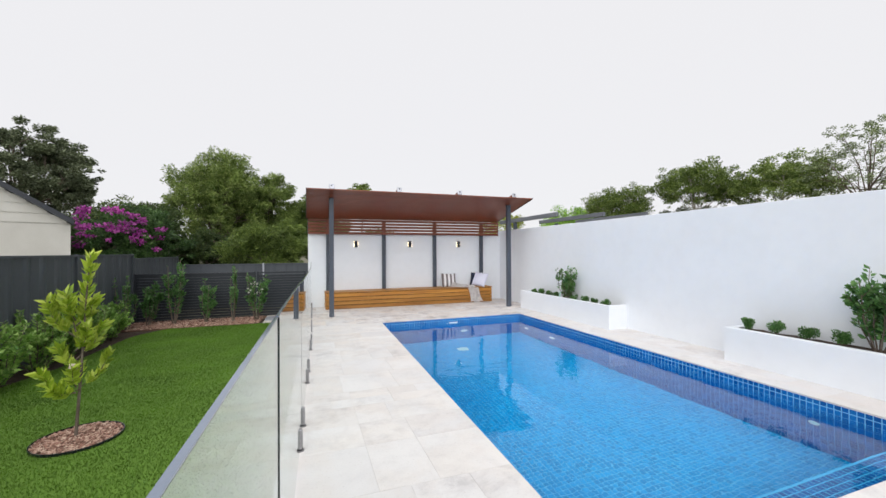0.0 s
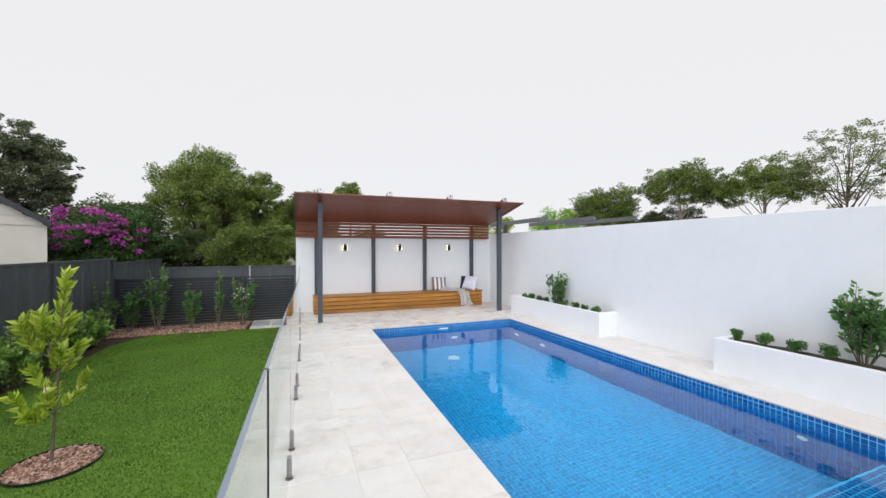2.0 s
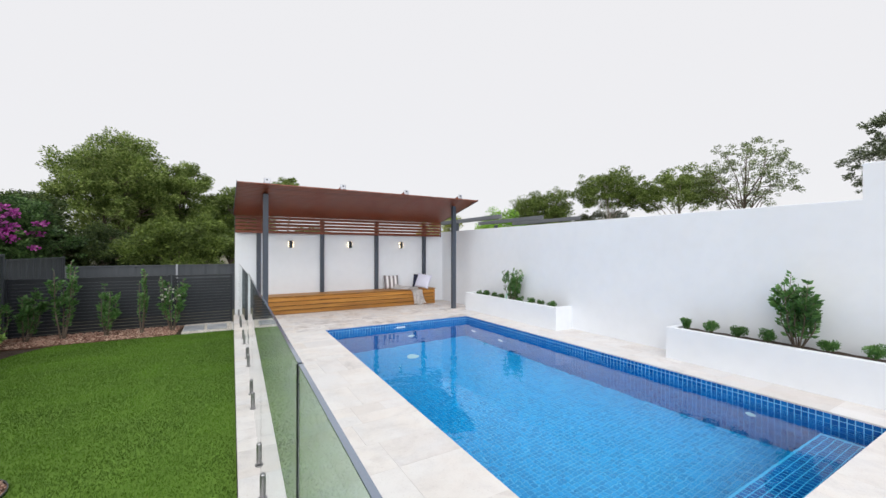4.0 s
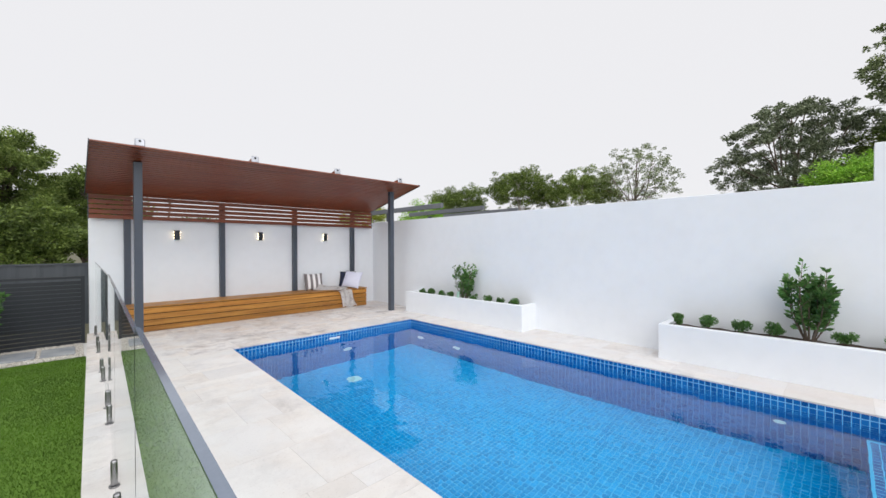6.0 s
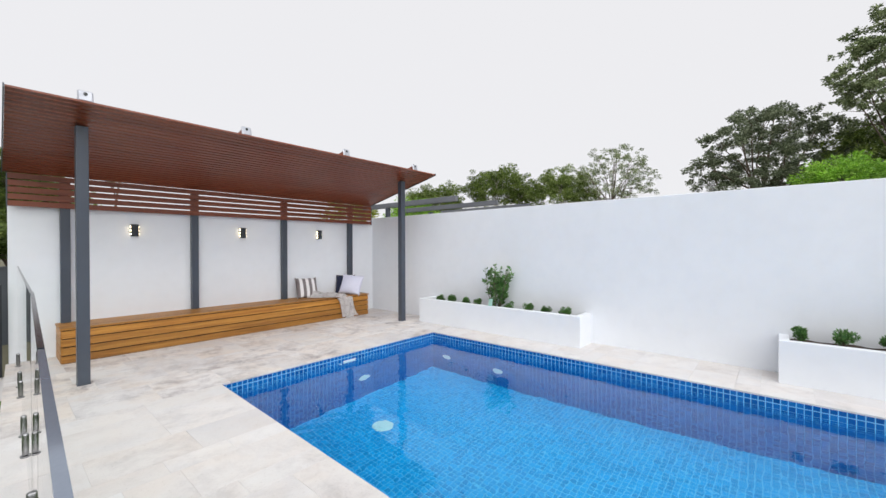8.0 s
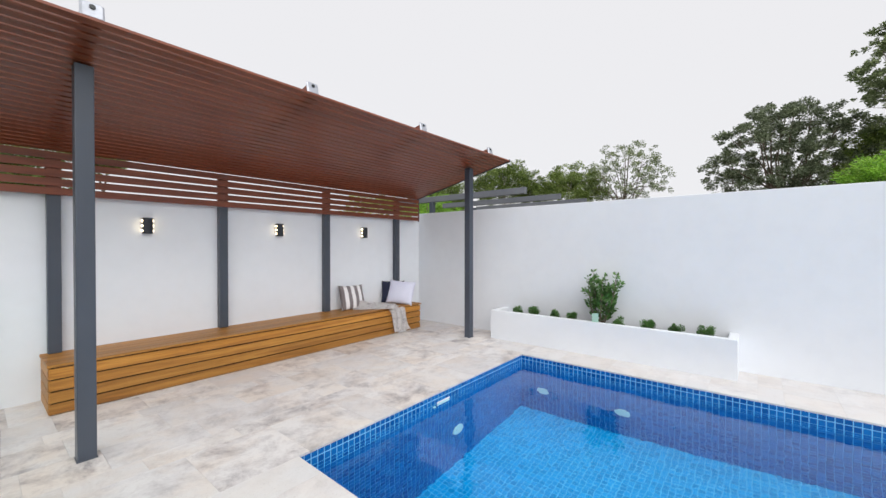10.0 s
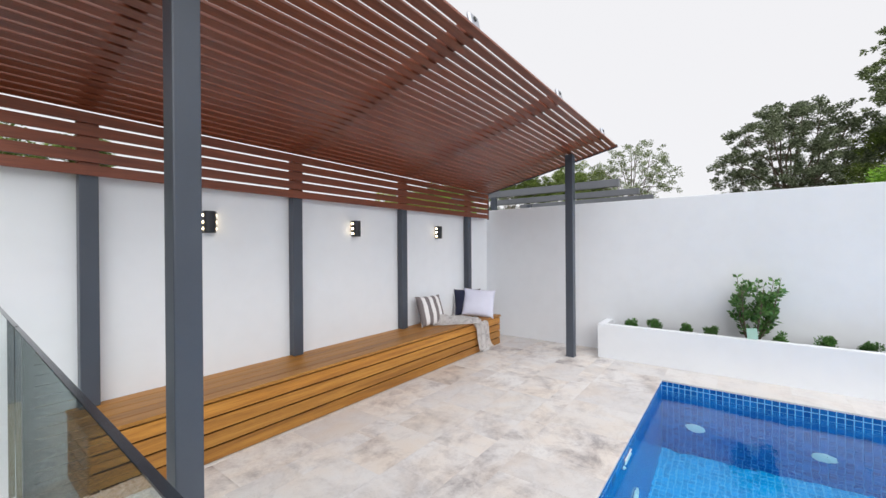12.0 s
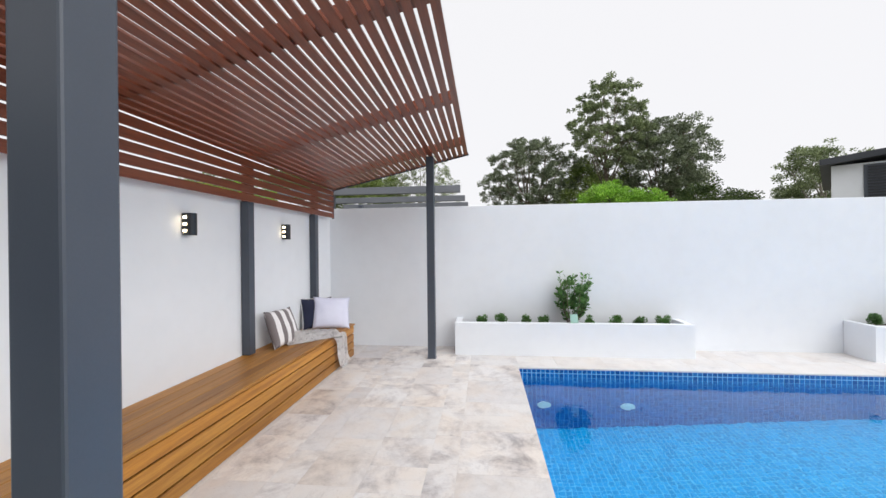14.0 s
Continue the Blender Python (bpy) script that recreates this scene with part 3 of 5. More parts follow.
for i in range(4):
    z = 0.006 + i * 0.1045
    part("front_board", box_bm(BX0 + 0.012, BX1 - 0.012, BY0 + 0.010, BY0 + 0.030, z, z + 0.092, 0.003), BENCHWOOD, bench)
    part("end_board", box_bm(BX0 + 0.008, BX0 + 0.028, BY0 + 0.031, BY1, z, z + 0.092, 0.003), BENCHWOOD, bench)
    part("end_board", box_bm(BX1 - 0.028, BX1 - 0.008, BY0 + 0.031, BY1, z, z + 0.092, 0.003), BENCHWOOD, bench)
nb = 5
for i in range(nb):
    wd = (BY1 - BY0) / nb
    part("seat_board", box_bm(BX0, BX1, BY0 + i * wd + (0.003 if i else -0.004), BY0 + (i + 1) * wd - 0.001, 0.4255, 0.45, 0.003), BENCHWOOD, bench)

# ---- glass fence ----
SEAMS = (-5.0, -3.1, -1.4, 0.3, 1.87, 3.64, 5.22, 6.80, 8.22, 9.83, 11.32)


def glass_panel(y0, y1):
    ob = empty("glass_fence_panel")
    tagged(ob, "frameless clear glass pool fence panel on steel spigots", "glass fence", group="glass pool fence")
    y0, y1, t = y0 + 0.008, y1 - 0.008, 0.006
    top = 1.258 if y0 < 3 else 1.240 if y0 < 6 else 1.228
    c = lambda s, e: [(x_glass(s) - t, s), (x_glass(s) + t, s), (x_glass(e) + t, e), (x_glass(e) - t, e)]
    g = part("pane", prism_bm(c(y0 + 0.002, y1 - 0.002), 0.05, top), GLASS, ob)
    g.visible_shadow = False
    t, lip = (0.0095, 0.007) if y0 < 3 else (0.004, 0.002)
    part("pane_edge", prism_bm(c(y0 - lip, y0 + 0.0015), 0.05, top), GLASSEDGE, ob, "dark polished glass edge")
    t = 0.006
    # pale top edge on panels that start before y = 5, dark beyond
    part("top_edge", prism_bm(c(y0 + 0.002, y1 - 0.002), top + 0.0005, top + 0.0035), EDGEGLOSS if y0 < 5 else EDGEDARK, ob, "polished top edge")
    for y in (y0 + (0.31 if 1.8 < y0 < 1.9 else 0.21), y1 - 0.21):
        x = x_glass(y)
        sp = part("spigot", box_bm(x - 0.023, x + 0.023, y - 0.023, y + 0.023, 0.010, 0.165, 0.014, 3), CHROME, ob, "brushed stainless spigot clamp")
        for o in (-1, 1):
            part("slot", box_bm(x + o * 0.0232 - 0.0006, x + o * 0.0232 + 0.0006, y - 0.007, y + 0.007, 0.045, 0.13), GLASSEDGE, sp, "dark clamp slot")
        part("spigot_base", ring_bm((x, y, 0.0), 0.034, (0, 0, 1), 0.010, 20, 0.002), CHROME, sp)
    return ob


for y0, y1 in zip(SEAMS[:-1], SEAMS[1:]):
    glass_panel(y0, y1)


# ---- turf blades ----
def turf():
    rng = np.random.default_rng(3)
    n = 230000
    y = NEAR_Y + 4.8 + (LAWN_Y1 - NEAR_Y - 4.8) * rng.random(n)
    lo = np.array([max(lawn_edge(v), -3.98) for v in y])
    hi = -0.394 + 0.0270 * y - 0.01
    x = lo + (hi - lo) * rng.random(n)
    keep = (x + 2.02) ** 2 + (y - 4.63) ** 2 > 0.318 ** 2
    x, y = x[keep], y[keep]
    n = len(x)
    h = rng.uniform(0.012, 0.022, n)
    a = rng.uniform(0, 2 * np.pi, n)
    w_ = rng.uniform(0.0025, 0.0045, n)
    lean = rng.normal(0, 0.007, (n, 2))
    base = np.stack([x, y, np.full(n, LAWN_Z - 0.001)], 1)
    dx = np.stack([np.cos(a) * w_, np.sin(a) * w_, np.zeros(n)], 1)
    tip = base + np.stack([lean[:, 0], lean[:, 1], h], 1)
    verts = np.stack([base - dx, base + dx, tip], 1).reshape(-1, 3)
    me = bpy.data.meshes.new("grass_blades")
    me.from_pydata(verts.tolist(), [], np.arange(3 * n).reshape(-1, 3).tolist())
    me.materials.append(TURF)
    me.update()
    tagged(new("grass_blades", me), "short dense green turf blades", "grass", kind="stuff")


turf()


def chips(name, n, place, size, mat, label, category, flat=0.35):
    """Loose chips or pebbles strewn over a bed, as one mesh; place(rng) gives x, y, z."""
    rng = np.random.default_rng(len(name) + n)
    verts, faces = [], []
    for _ in range(n):
        p = np.array(place(rng))
        s = size * rng.uniform(0.5, 1.3)
        m = Euler(rng.uniform(-0.5, 0.5, 3) + np.array([0, 0, rng.uniform(0, 6.3)])).to_matrix()
        k = len(verts)
        l, w_, h = s, s * rng.uniform(0.35, 0.8), s * flat
        for c in ((-l, 0, 0), (0, -w_, 0), (l, 0, 0), (0, w_, 0), (0, 0, h), (0, 0, -h)):
            verts.append(Vector(p) + m @ Vector(c) * 0.5)
        faces += [(k + a, k + (a + 1) % 4, k + 4) for a in range(4)] + [(k + (a + 1) % 4, k + a, k + 5) for a in range(4)]
    ob = new(name, mesh_of(name, verts, faces, mat))
    return tagged(ob, label, category, kind="stuff")


def chip_material(name, stops, rough=0.85):
    m, n, l, b = material(name, rough)
    rnd = n.new("ShaderNodeNewGeometry").outputs["Random Per Island"]
    c = ramp(n, l, rnd, stops)
    g = noise_of(n, l, coords(n, l), 90, 3)
    c = mixed(n, l, c, ramp(n, l, g, [(0.3, (0.7, 0.7, 0.7)), (0.7, (1, 1, 1))]), 0.6, "MULTIPLY")
    l.new(c, b.inputs["Base Color"])
    return m


MULCH = chip_material("bark_chips", [(0.0, (0.13, 0.06, 0.04)), (0.4, (0.34, 0.18, 0.13)), (0.7, (0.50, 0.33, 0.25)), (1.0, (0.62, 0.46, 0.36))])
PEBBLE = chip_material("pale_pebbles", [(0.0, (0.40, 0.36, 0.31)), (0.5, (0.62, 0.58, 0.52)), (1.0, (0.80, 0.78, 0.74))])
SLAB = plain("blue_grey_slab", (0.24, 0.26, 0.29), (0.40, 0.41, 0.42), 0.7, 0, 3, 60, 0.2, 0.004)

# mulch ring round the young tree
ring = link_bm("mulch_ring", prism_bm([(-2.02 + 0.308 * math.cos(a), 4.63 + 0.308 * math.sin(a)) for a in np.linspace(0, 2 * math.pi, 40)[:-1]], LAWN_Z - 0.05, LAWN_Z + 0.004), MULCHBASE)
tagged(ring, "round mulched bed cut into the lawn", "garden bed", kind="structure")
bm = bmesh.new()
vs = []
for r_, z_ in ((0.318, LAWN_Z - 0.03), (0.318, LAWN_Z + 0.024), (0.310, LAWN_Z + 0.024), (0.310, LAWN_Z - 0.03)):
    vs.append([bm.verts.new((-2.02 + r_ * math.cos(a), 4.63 + r_ * math.sin(a), z_)) for a in np.linspace(0, 2 * math.pi, 49)[:-1]])
for i in range(3):
    for k in range(48):
        bm.faces.new((vs[i][k], vs[i][(k + 1) % 48], vs[i + 1][(k + 1) % 48], vs[i + 1][k]))
tagged(link_bm("garden_edging", bm, GLASSEDGE), "thin black edging round the mulched bed", "edging")


def in_ring(rng):
    r_, a = 0.300 * math.sqrt(rng.random()), rng.uniform(0, 6.283)
    return (-2.02 + r_ * math.cos(a), 4.63 + r_ * math.sin(a), LAWN_Z + 0.012 + 0.012 * rng.random())


chips("mulch_chips", 1500, in_ring, 0.04, MULCH, "reddish brown bark chips round the tree", "mulch")
mb = link_bm("mulch_bed", prism_bm([(-3.9, LAWN_Y1 + 0.05), (-1.25, LAWN_Y1 + 0.05), (-1.05, 11.28), (-3.9, 11.28)], -0.28, LAWN_Z + 0.006), MULCHBASE)
tagged(mb, "mulched bed in front of the slat fence", "garden bed", kind="structure")
chips("mulch_chips", 3500, lambda rng: (rng.uniform(-3.88, -1.15), rng.uniform(LAWN_Y1, 11.27), LAWN_Z + 0.012 + 0.012 * rng.random()), 0.05, MULCH, "reddish brown bark chips along the fence", "mulch")
pb = link_bm("pebble_bed", prism_bm([(-1.04, LAWN_Y1 + 0.0), (x_lawn(LAWN_Y1) - 0.004, LAWN_Y1), (x_lawn(11.3) - 0.004, 11.30), (-1.04, 11.30)], -0.28, LAWN_Z + 0.003), JOINT)
tagged(pb, "pale pebble strip before the gate", "garden bed", kind="structure")
chips("pebbles", 6000, lambda rng: (rng.uniform(-1.06, -0.15), rng.uniform(LAWN_Y1 - 0.02, 11.29), LAWN_Z + 0.008 + 0.01 * rng.random()), 0.024, PEBBLE, "pale grey and cream pebbles by the gate", "pebbles", 0.6)
for x, y in ((-0.86, 10.72), (-0.43, 10.70)):
    st = link_bm("stepping_stone", box_bm(x - 0.19, x + 0.19, y - 0.29, y + 0.29, LAWN_Z - 0.01, LAWN_Z + 0.035, 0.008, 2), SLAB)
    tagged(st, "blue-grey stone stepping slab in pebbles", "stepping stone", group="stepping stones by the gate")


# ---- plants ----
def cloud_points(rng, centre, radii, n, hollow=0.35):
    """Points in an ellipsoid, denser towards its skin."""
    d = rng.normal(size=(n, 3))
    d /= np.linalg.norm(d, axis=1, keepdims=True)
    r = (hollow + (1 - hollow) * rng.random(n)) ** 0.6
    return np.array(centre) + d * r[:, None] * np.array(radii), d


def tree(name, x, y, base, top, crown_base, radius, leaf, count, mat, bark, label, seed, lobes=9, lobe=0.42, tuft=0.13, fill=1.0, trunk=0.14, droop=0.0, shape="round", group=""):
    """A tree: tapered trunk, limbs to the lobes of its crown, twigs to tufts on every lobe, and leaves on the tufts."""
    rng = np.random.default_rng(seed)
    ob = empty(name, (x, y, base))
    tagged(ob, label, "tree" if top - base > 2.2 else "shrub", group=group)
    h, cb = top - base, crown_base - base
    mid, half = (h + cb) / 2, (h - cb) / 2
    r1 = radius * lobe
    centres = []
    for i in range(lobes):
        z = 1 - (i + 0.5) / lobes * (1.15 if shape == "umbrella" else 1.75)
        a = i * 2.39996 + rng.uniform(-0.45, 0.45)
        ring = math.sqrt(max(0.0, 1 - z * z))
        if shape == "cone":
            ring, z = (0.25 + 0.75 * (1 - z) / 2) * rng.uniform(0.5, 1.0), z
        k = rng.uniform(0.82, 1.0) if i else 1.0
        c = Vector((math.cos(a) * ring * (radius - r1) * k, math.sin(a) * ring * (radius - r1) * k, mid + z * (half - r1 * 0.8) * k))
        centres.append((c, r1 * rng.uniform(0.8, 1.12) if i else r1))
    verts, faces = [], []
    bend = rng.normal(0, 0.035 * h, 2)
    fork = max(0.25, min(0.7, cb / h + 0.12))
    on = lambda t: Vector((bend[0] * t * t, bend[1] * t * t, h * 0.86 * t))
    ts = np.linspace(0, 1, 8)
    tube_data([on(t) for t in ts], [trunk * (1 - 0.85 * t) for t in ts], 8, verts, faces)
    pts, ways = [], []
    n_tuft = max(5, int(fill * (lobe / tuft) ** 2 * 2.6))
    per = max(6, int(3.6 * count / (lobes * n_tuft)))
    for c, r in centres:
        t0 = rng.uniform(fork * 0.8, min(0.95, fork + 0.25))
        s = on(t0)
        m_ = s.lerp(c, 0.55) + Vector((rng.normal(0, 0.05), rng.normal(0, 0.05), rng.uniform(-0.02, 0.08))) * radius
        r0 = trunk * 0.5 * (1 - 0.6 * t0)
        tube_data([s, s.lerp(m_, 0.5), m_, m_.lerp(c, 0.6), c], [r0, r0 * 0.85, r0 * 0.65, r0 * 0.45, r0 * 0.3], 6, verts, faces)
        for k in range(n_tuft):
            d = Vector(rng.normal(size=3)).normalized()
            if d.z < -0.6:
                d.z = -d.z * 0.6
            q = rng.uniform(0.45, 1.12)
            p = c + Vector((d.x * r, d.y * r, d.z * r * 0.8)) * q
            r2 = radius * tuft * rng.uniform(0.5, 1.5)
            if k % 3 == 0:
                b0 = c.lerp(m_, rng.uniform(0, 0.5))
                tube_data([b0, b0.lerp(p, 0.5) + Vector((0, 0, 0.08 * r)), p], [r0 * 0.28, r0 * 0.2, r0 * 0.08], 4, verts, faces)
            g, gd = cloud_points(rng, tuple(p), (r2, r2, r2 * 0.7), max(3, int(per * (r2 / (radius * tuft)) ** 2)), 0.1)
            pts.append(g)
            ways.append(gd * np.array([1, 1, 0.5]) + rng.normal(0, 0.35, g.shape) + np.array([d.x * 0.6, d.y * 0.6, 0.1 - droop]))
    under(new("trunk", mesh_of("trunk", verts, faces, bark, True)), ob)
    pts, ways = np.concatenate(pts), np.concatenate(ways)
    under(new("crown", leaf_mesh("crown", pts, ways, leaf * 0.8 * rng.uniform(0.6, 1.3, len(pts)), mat, 0.48)), ob)
    return ob


def bush(name, x, y, z, h, wide, leaf, count, mat, label, seed, stems=6, group="", lean=(0, 0), deep=None, leafwidth=0.45, bare=0.12):
    """A shrub of upright stems with leaves set along them."""
    rng = np.random.default_rng(seed)
    ob = empty(name, (x, y, z))
    tagged(ob, label, "shrub", group=group)
    verts, faces, pts, ways = [], [], [], []
    deep = deep or wide
    per = max(1, count // (stems * 3))
    for i in range(stems):
        a = rng.uniform(0, 6.283)
        r = math.sqrt(rng.random()) * 0.5
        e = Vector((math.cos(a) * r * wide + lean[0], math.sin(a) * r * deep + lean[1], h * rng.uniform(0.62, 1.0) if i else h))
        s = Vector((math.cos(a) * 0.02, math.sin(a) * 0.02, -0.02))
        m_ = s.lerp(e, 0.45) + Vector((math.cos(a) * wide * 0.1, math.sin(a) * deep * 0.1, 0))
        main = [s, s.lerp(m_, 0.6), m_, m_.lerp(e, 0.5), e]
        rr = max(0.0025, 0.010 * h)
        tube_data(main, [rr, rr * 0.85, rr * 0.7, rr * 0.5, rr * 0.25], 5, verts, faces)
        twigs = [main]
        for _ in range(2):
            t = rng.uniform(0.35, 0.8)
            b0 = m_.lerp(e, max(0, t * 2 - 0.9)) if t > 0.45 else s.lerp(m_, t / 0.45)
            a2 = rng.uniform(0, 6.283)
            b1 = b0 + Vector((math.cos(a2) * wide * 0.22, math.sin(a2) * deep * 0.22, h * rng.uniform(0.08, 0.22)))
            tube_data([b0, b0.lerp(b1, 0.5), b1], [rr * 0.5, rr * 0.4, rr * 0.2], 4, verts, faces)
            twigs.append([b0, b0.lerp(b1, 0.5), b1])
        for tw in twigs:
            for _ in range(per):
                t = rng.uniform(bare if tw is main else 0.1, 1.0) * (len(tw) - 1)
                k = min(int(t), len(tw) - 2)
                p = tw[k].lerp(tw[k + 1], t - k)
                d = (tw[k + 1] - tw[k]).normalized()
                out = Vector(rng.normal(size=3))
                out = (out - out.dot(d) * d).normalized() + d * 0.55
                pts.append(p + out.normalized() * leaf * 0.5)
                ways.append(out + Vector((0, 0, 0.2)))
    under(new("stem", mesh_of("stem", verts, faces, BARK, True)), ob)
    p, w_ = np.array([tuple(v) for v in pts]), np.array([tuple(v) for v in ways])
    under(new("foliage", leaf_mesh("foliage", p, w_, leaf * rng.uniform(0.65, 1.25, len(p)), mat, leafwidth)), ob)
    return ob


LEAF_DEEP = leaf_material("leaf_deep_green", (0.048, 0.130, 0.032), (0.100, 0.245, 0.060), (0.195, 0.370, 0.120), 0.4)
LEAF_DARK = leaf_material("leaf_dark", (0.036, 0.066, 0.020), (0.072, 0.115, 0.032), (0.150, 0.205, 0.060), 0.55)
LEAF_LIME = leaf_material("leaf_lime", (0.26, 0.40, 0.03), (0.48, 0.62, 0.06), (0.70, 0.78, 0.14), 0.45)
LEAF_HEDGE = leaf_material("leaf_hedge", (0.125, 0.25, 0.05), (0.25, 0.44, 0.09), (0.47, 0.63, 0.21), 0.5)
LEAF_TREE = leaf_material("leaf_tree", (0.105, 0.168, 0.036), (0.225, 0.31, 0.078), (0.41, 0.49, 0.155), 0.55)
LEAF_PINE = leaf_material("leaf_pine", (0.07, 0.092, 0.05), (0.16, 0.19, 0.108), (0.34, 0.385, 0.245), 0.6)
LEAF_SHADE = leaf_material("leaf_shade", (0.085, 0.115, 0.065), (0.195, 0.235, 0.145), (0.44, 0.49, 0.35), 0.5)
LEAF_GUM = leaf_material("leaf_gum", (0.15, 0.195, 0.098), (0.26, 0.32, 0.16), (0.43, 0.49, 0.275), 0.55)
LEAF_BRIGHT = leaf_material("leaf_bright", (0.156, 0.345, 0.040), (0.296, 0.552, 0.066), (0.468, 0.718, 0.119), 0.5)
LEAF_OLIVE = leaf_material("leaf_olive", (0.075, 0.120, 0.024), (0.155, 0.225, 0.048), (0.300, 0.385, 0.095), 0.55)
LEAF_IVY = leaf_material("leaf_ivy", (0.030, 0.075, 0.020), (0.070, 0.150, 0.040), (0.160, 0.270, 0.085), 0.45)
LEAF_YELLOW = leaf_material("leaf_yellow", (0.20, 0.26, 0.03), (0.38, 0.44, 0.06), (0.52, 0.55, 0.11), 0.5)
PETAL = leaf_material("petal_magenta", (0.4, 0.04, 0.34), (0.58, 0.09, 0.5), (0.74, 0.22, 0.65), 0.6)
PETALWHITE = leaf_material("petal_white", (0.75, 0.72, 0.66), (0.82, 0.80, 0.76), (0.88, 0.87, 0.84), 0.6)

# planter beside the corner
def box_shrub(x, y, z, wide, high, seed):
    """A small compact shrub: short stems under a dense uneven dome of small leaves."""
    rng = np.random.default_rng(seed)
    ob = empty("box_shrub", (x, y, z))
    tagged(ob, "small compact dark green box shrub in the planter", "shrub", group="small shrubs in the planters")
    verts, faces, pts, ways = [], [], [], []
    for i in range(9):
        a, r = rng.uniform(0, 6.283), math.sqrt(rng.random()) * wide * 0.34
        e = Vector((math.cos(a) * r, math.sin(a) * r, high * rng.uniform(0.36, 0.82)))
        tube_data([Vector((0, 0, -0.01)), e * 0.5 + Vector((0, 0, 0.01)), e], [0.004, 0.003, 0.0015], 5, verts, faces)
        p, d = cloud_points(rng, tuple(e), (wide * 0.24, wide * 0.24, high * 0.26), 95, 0.2)
        pts.append(p), ways.append(d + np.array([0, 0, 0.5]))
    under(new("stem", mesh_of("stem", verts, faces, BARK, True)), ob)
    p, w_ = np.concatenate(pts), np.concatenate(ways)
    under(new("foliage", leaf_mesh("foliage", p, w_, 0.024 * rng.uniform(0.7, 1.3, len(p)), LEAF_DEEP, 0.55)), ob)


for i, y in enumerate((8.98, 8.69, 8.34, 8.10, 7.42, 7.08, 6.77, 6.46)):
    box_shrub(5.50, y, 0.34, 0.18 + 0.015 * (i % 3), 0.19 + 0.012 * (i % 2), 20 + i)
bush("planter_shrub", 5.50, 7.70, 0.34, 0.80, 0.46, 0.066, 1150, LEAF_DEEP, "glossy green camellia-like shrub against the white wall", 47, 14, deep=0.50, lean=(0, -0.04), leafwidth=0.5, bare=0.18)
# planter along the wall
for i, y in enumerate((3.80, 3.49, 3.18, 2.86, 2.31, 1.95, 1.62, 1.30)):
    box_shrub(5.50, y, 0.42, 0.19 + 0.02 * (i % 3), 0.17 + 0.012 * (i % 2), 60 + i)
bush("planter_shrub", 5.50, 2.57, 0.42, 0.90, 0.44, 0.074, 1300, LEAF_DEEP, "broad glossy green shrub with upright shoots in the planter", 83, 11, deep=0.56, leafwidth=0.5, bare=0.22)
tag = link_bm("plant_tag", box_bm(-0.05, 0.05, -0.0015, 0.0015, -0.06, 0.06, 0.001), plain("pale_green_card", (0.45, 0.72, 0.62), (0.50, 0.76, 0.66), 0.6))
tag.matrix_world = pose(5.33, 7.70, 0.515, 12, 8, 74)
tagged(tag, "pale green plant tag hung on the shrub", "plant tag")

# young tree in the lawn
yt = empty("young_tree", (-2.06, 4.67, LAWN_Z))
tagged(yt, "young lime-green tree with one thin stem in mulch", "tree")
rng = np.random.default_rng(11)
verts, faces, pts, ways = [], [], [], []
stem = [Vector((0.02 * math.sin(3 * t) + 0.11 * t * t, 0.015 * math.sin(5 * t), 1.64 * t)) for t in np.linspace(0, 1, 9)]
tube_data(stem, [0.014 - 0.010 * t for t in np.linspace(0, 1, 9)], 7, verts, faces)
shoots = []
for z0, a, out, rise in ((0.42, 0.3, 0.30, 0.30), (0.40, 3.4, 0.30, 0.22), (0.45, 1.9, 0.22, 0.16), (0.46, 5.0, 0.24, 0.20), (0.40, 4.3, 0.26, 0.10), (0.62, 2.7, 0.22, 0.18), (0.70, 0.9, 0.26, 0.28), (0.78, 5.6, 0.22, 0.22), (0.90, 3.6, 0.24, 0.34), (0.95, 2.2, 0.22, 0.30), (1.0, 0.4, 0.15, 0.24), (1.05, 4.6, 0.15, 0.25), (1.12, 3.0, 0.2, 0.12), (0.85, 1.6, 0.18, 0.2)):
    s = Vector((0, 0, z0))
    e = s + Vector((math.cos(a) * out * 0.78, math.sin(a) * out * 0.78, rise))
    m_ = s.lerp(e, 0.5) + Vector((math.cos(a) * 0.04, math.sin(a) * 0.04, -0.02))
    tube_data([s, m_, e], [0.006, 0.004, 0.0015], 5, verts, faces)
    shoots.append((s, m_, e, 46))
shoots.append((Vector((0.03, 0, 0.85)), Vector((0.07, 0, 1.25)), Vector((0.12, 0, 1.64)), 100))
for s, m_, e, k in shoots:
    for _ in range(k):
        t = rng.uniform(0.2, 1.0)
        p = s.lerp(m_, t * 2) if t < 0.5 else m_.lerp(e, t * 2 - 1)
        d = (e - s).normalized()
        o = Vector(rng.normal(size=3))
        o = (o - o.dot(d) * d).normalized() + d * 0.6 + Vector((0, 0, 0.55))
        pts.append(tuple(p + o.normalized() * 0.042))
        ways.append(tuple(o))
under(new("stem", mesh_of("stem", verts, faces, BARK, True)), yt)
under(new("foliage", leaf_mesh("foliage", np.array(pts), np.array(ways), 0.115 * rng.uniform(0.6, 1.25, len(pts)), LEAF_LIME, 0.36)), yt)
tg = link_bm("plant_tag", box_bm(-0.03, 0.03, -0.0015, 0.0015, -0.022, 0.022, 0.001), plain("pink_white_card", (0.70, 0.52, 0.48), (0.82, 0.76, 0.72), 0.6))
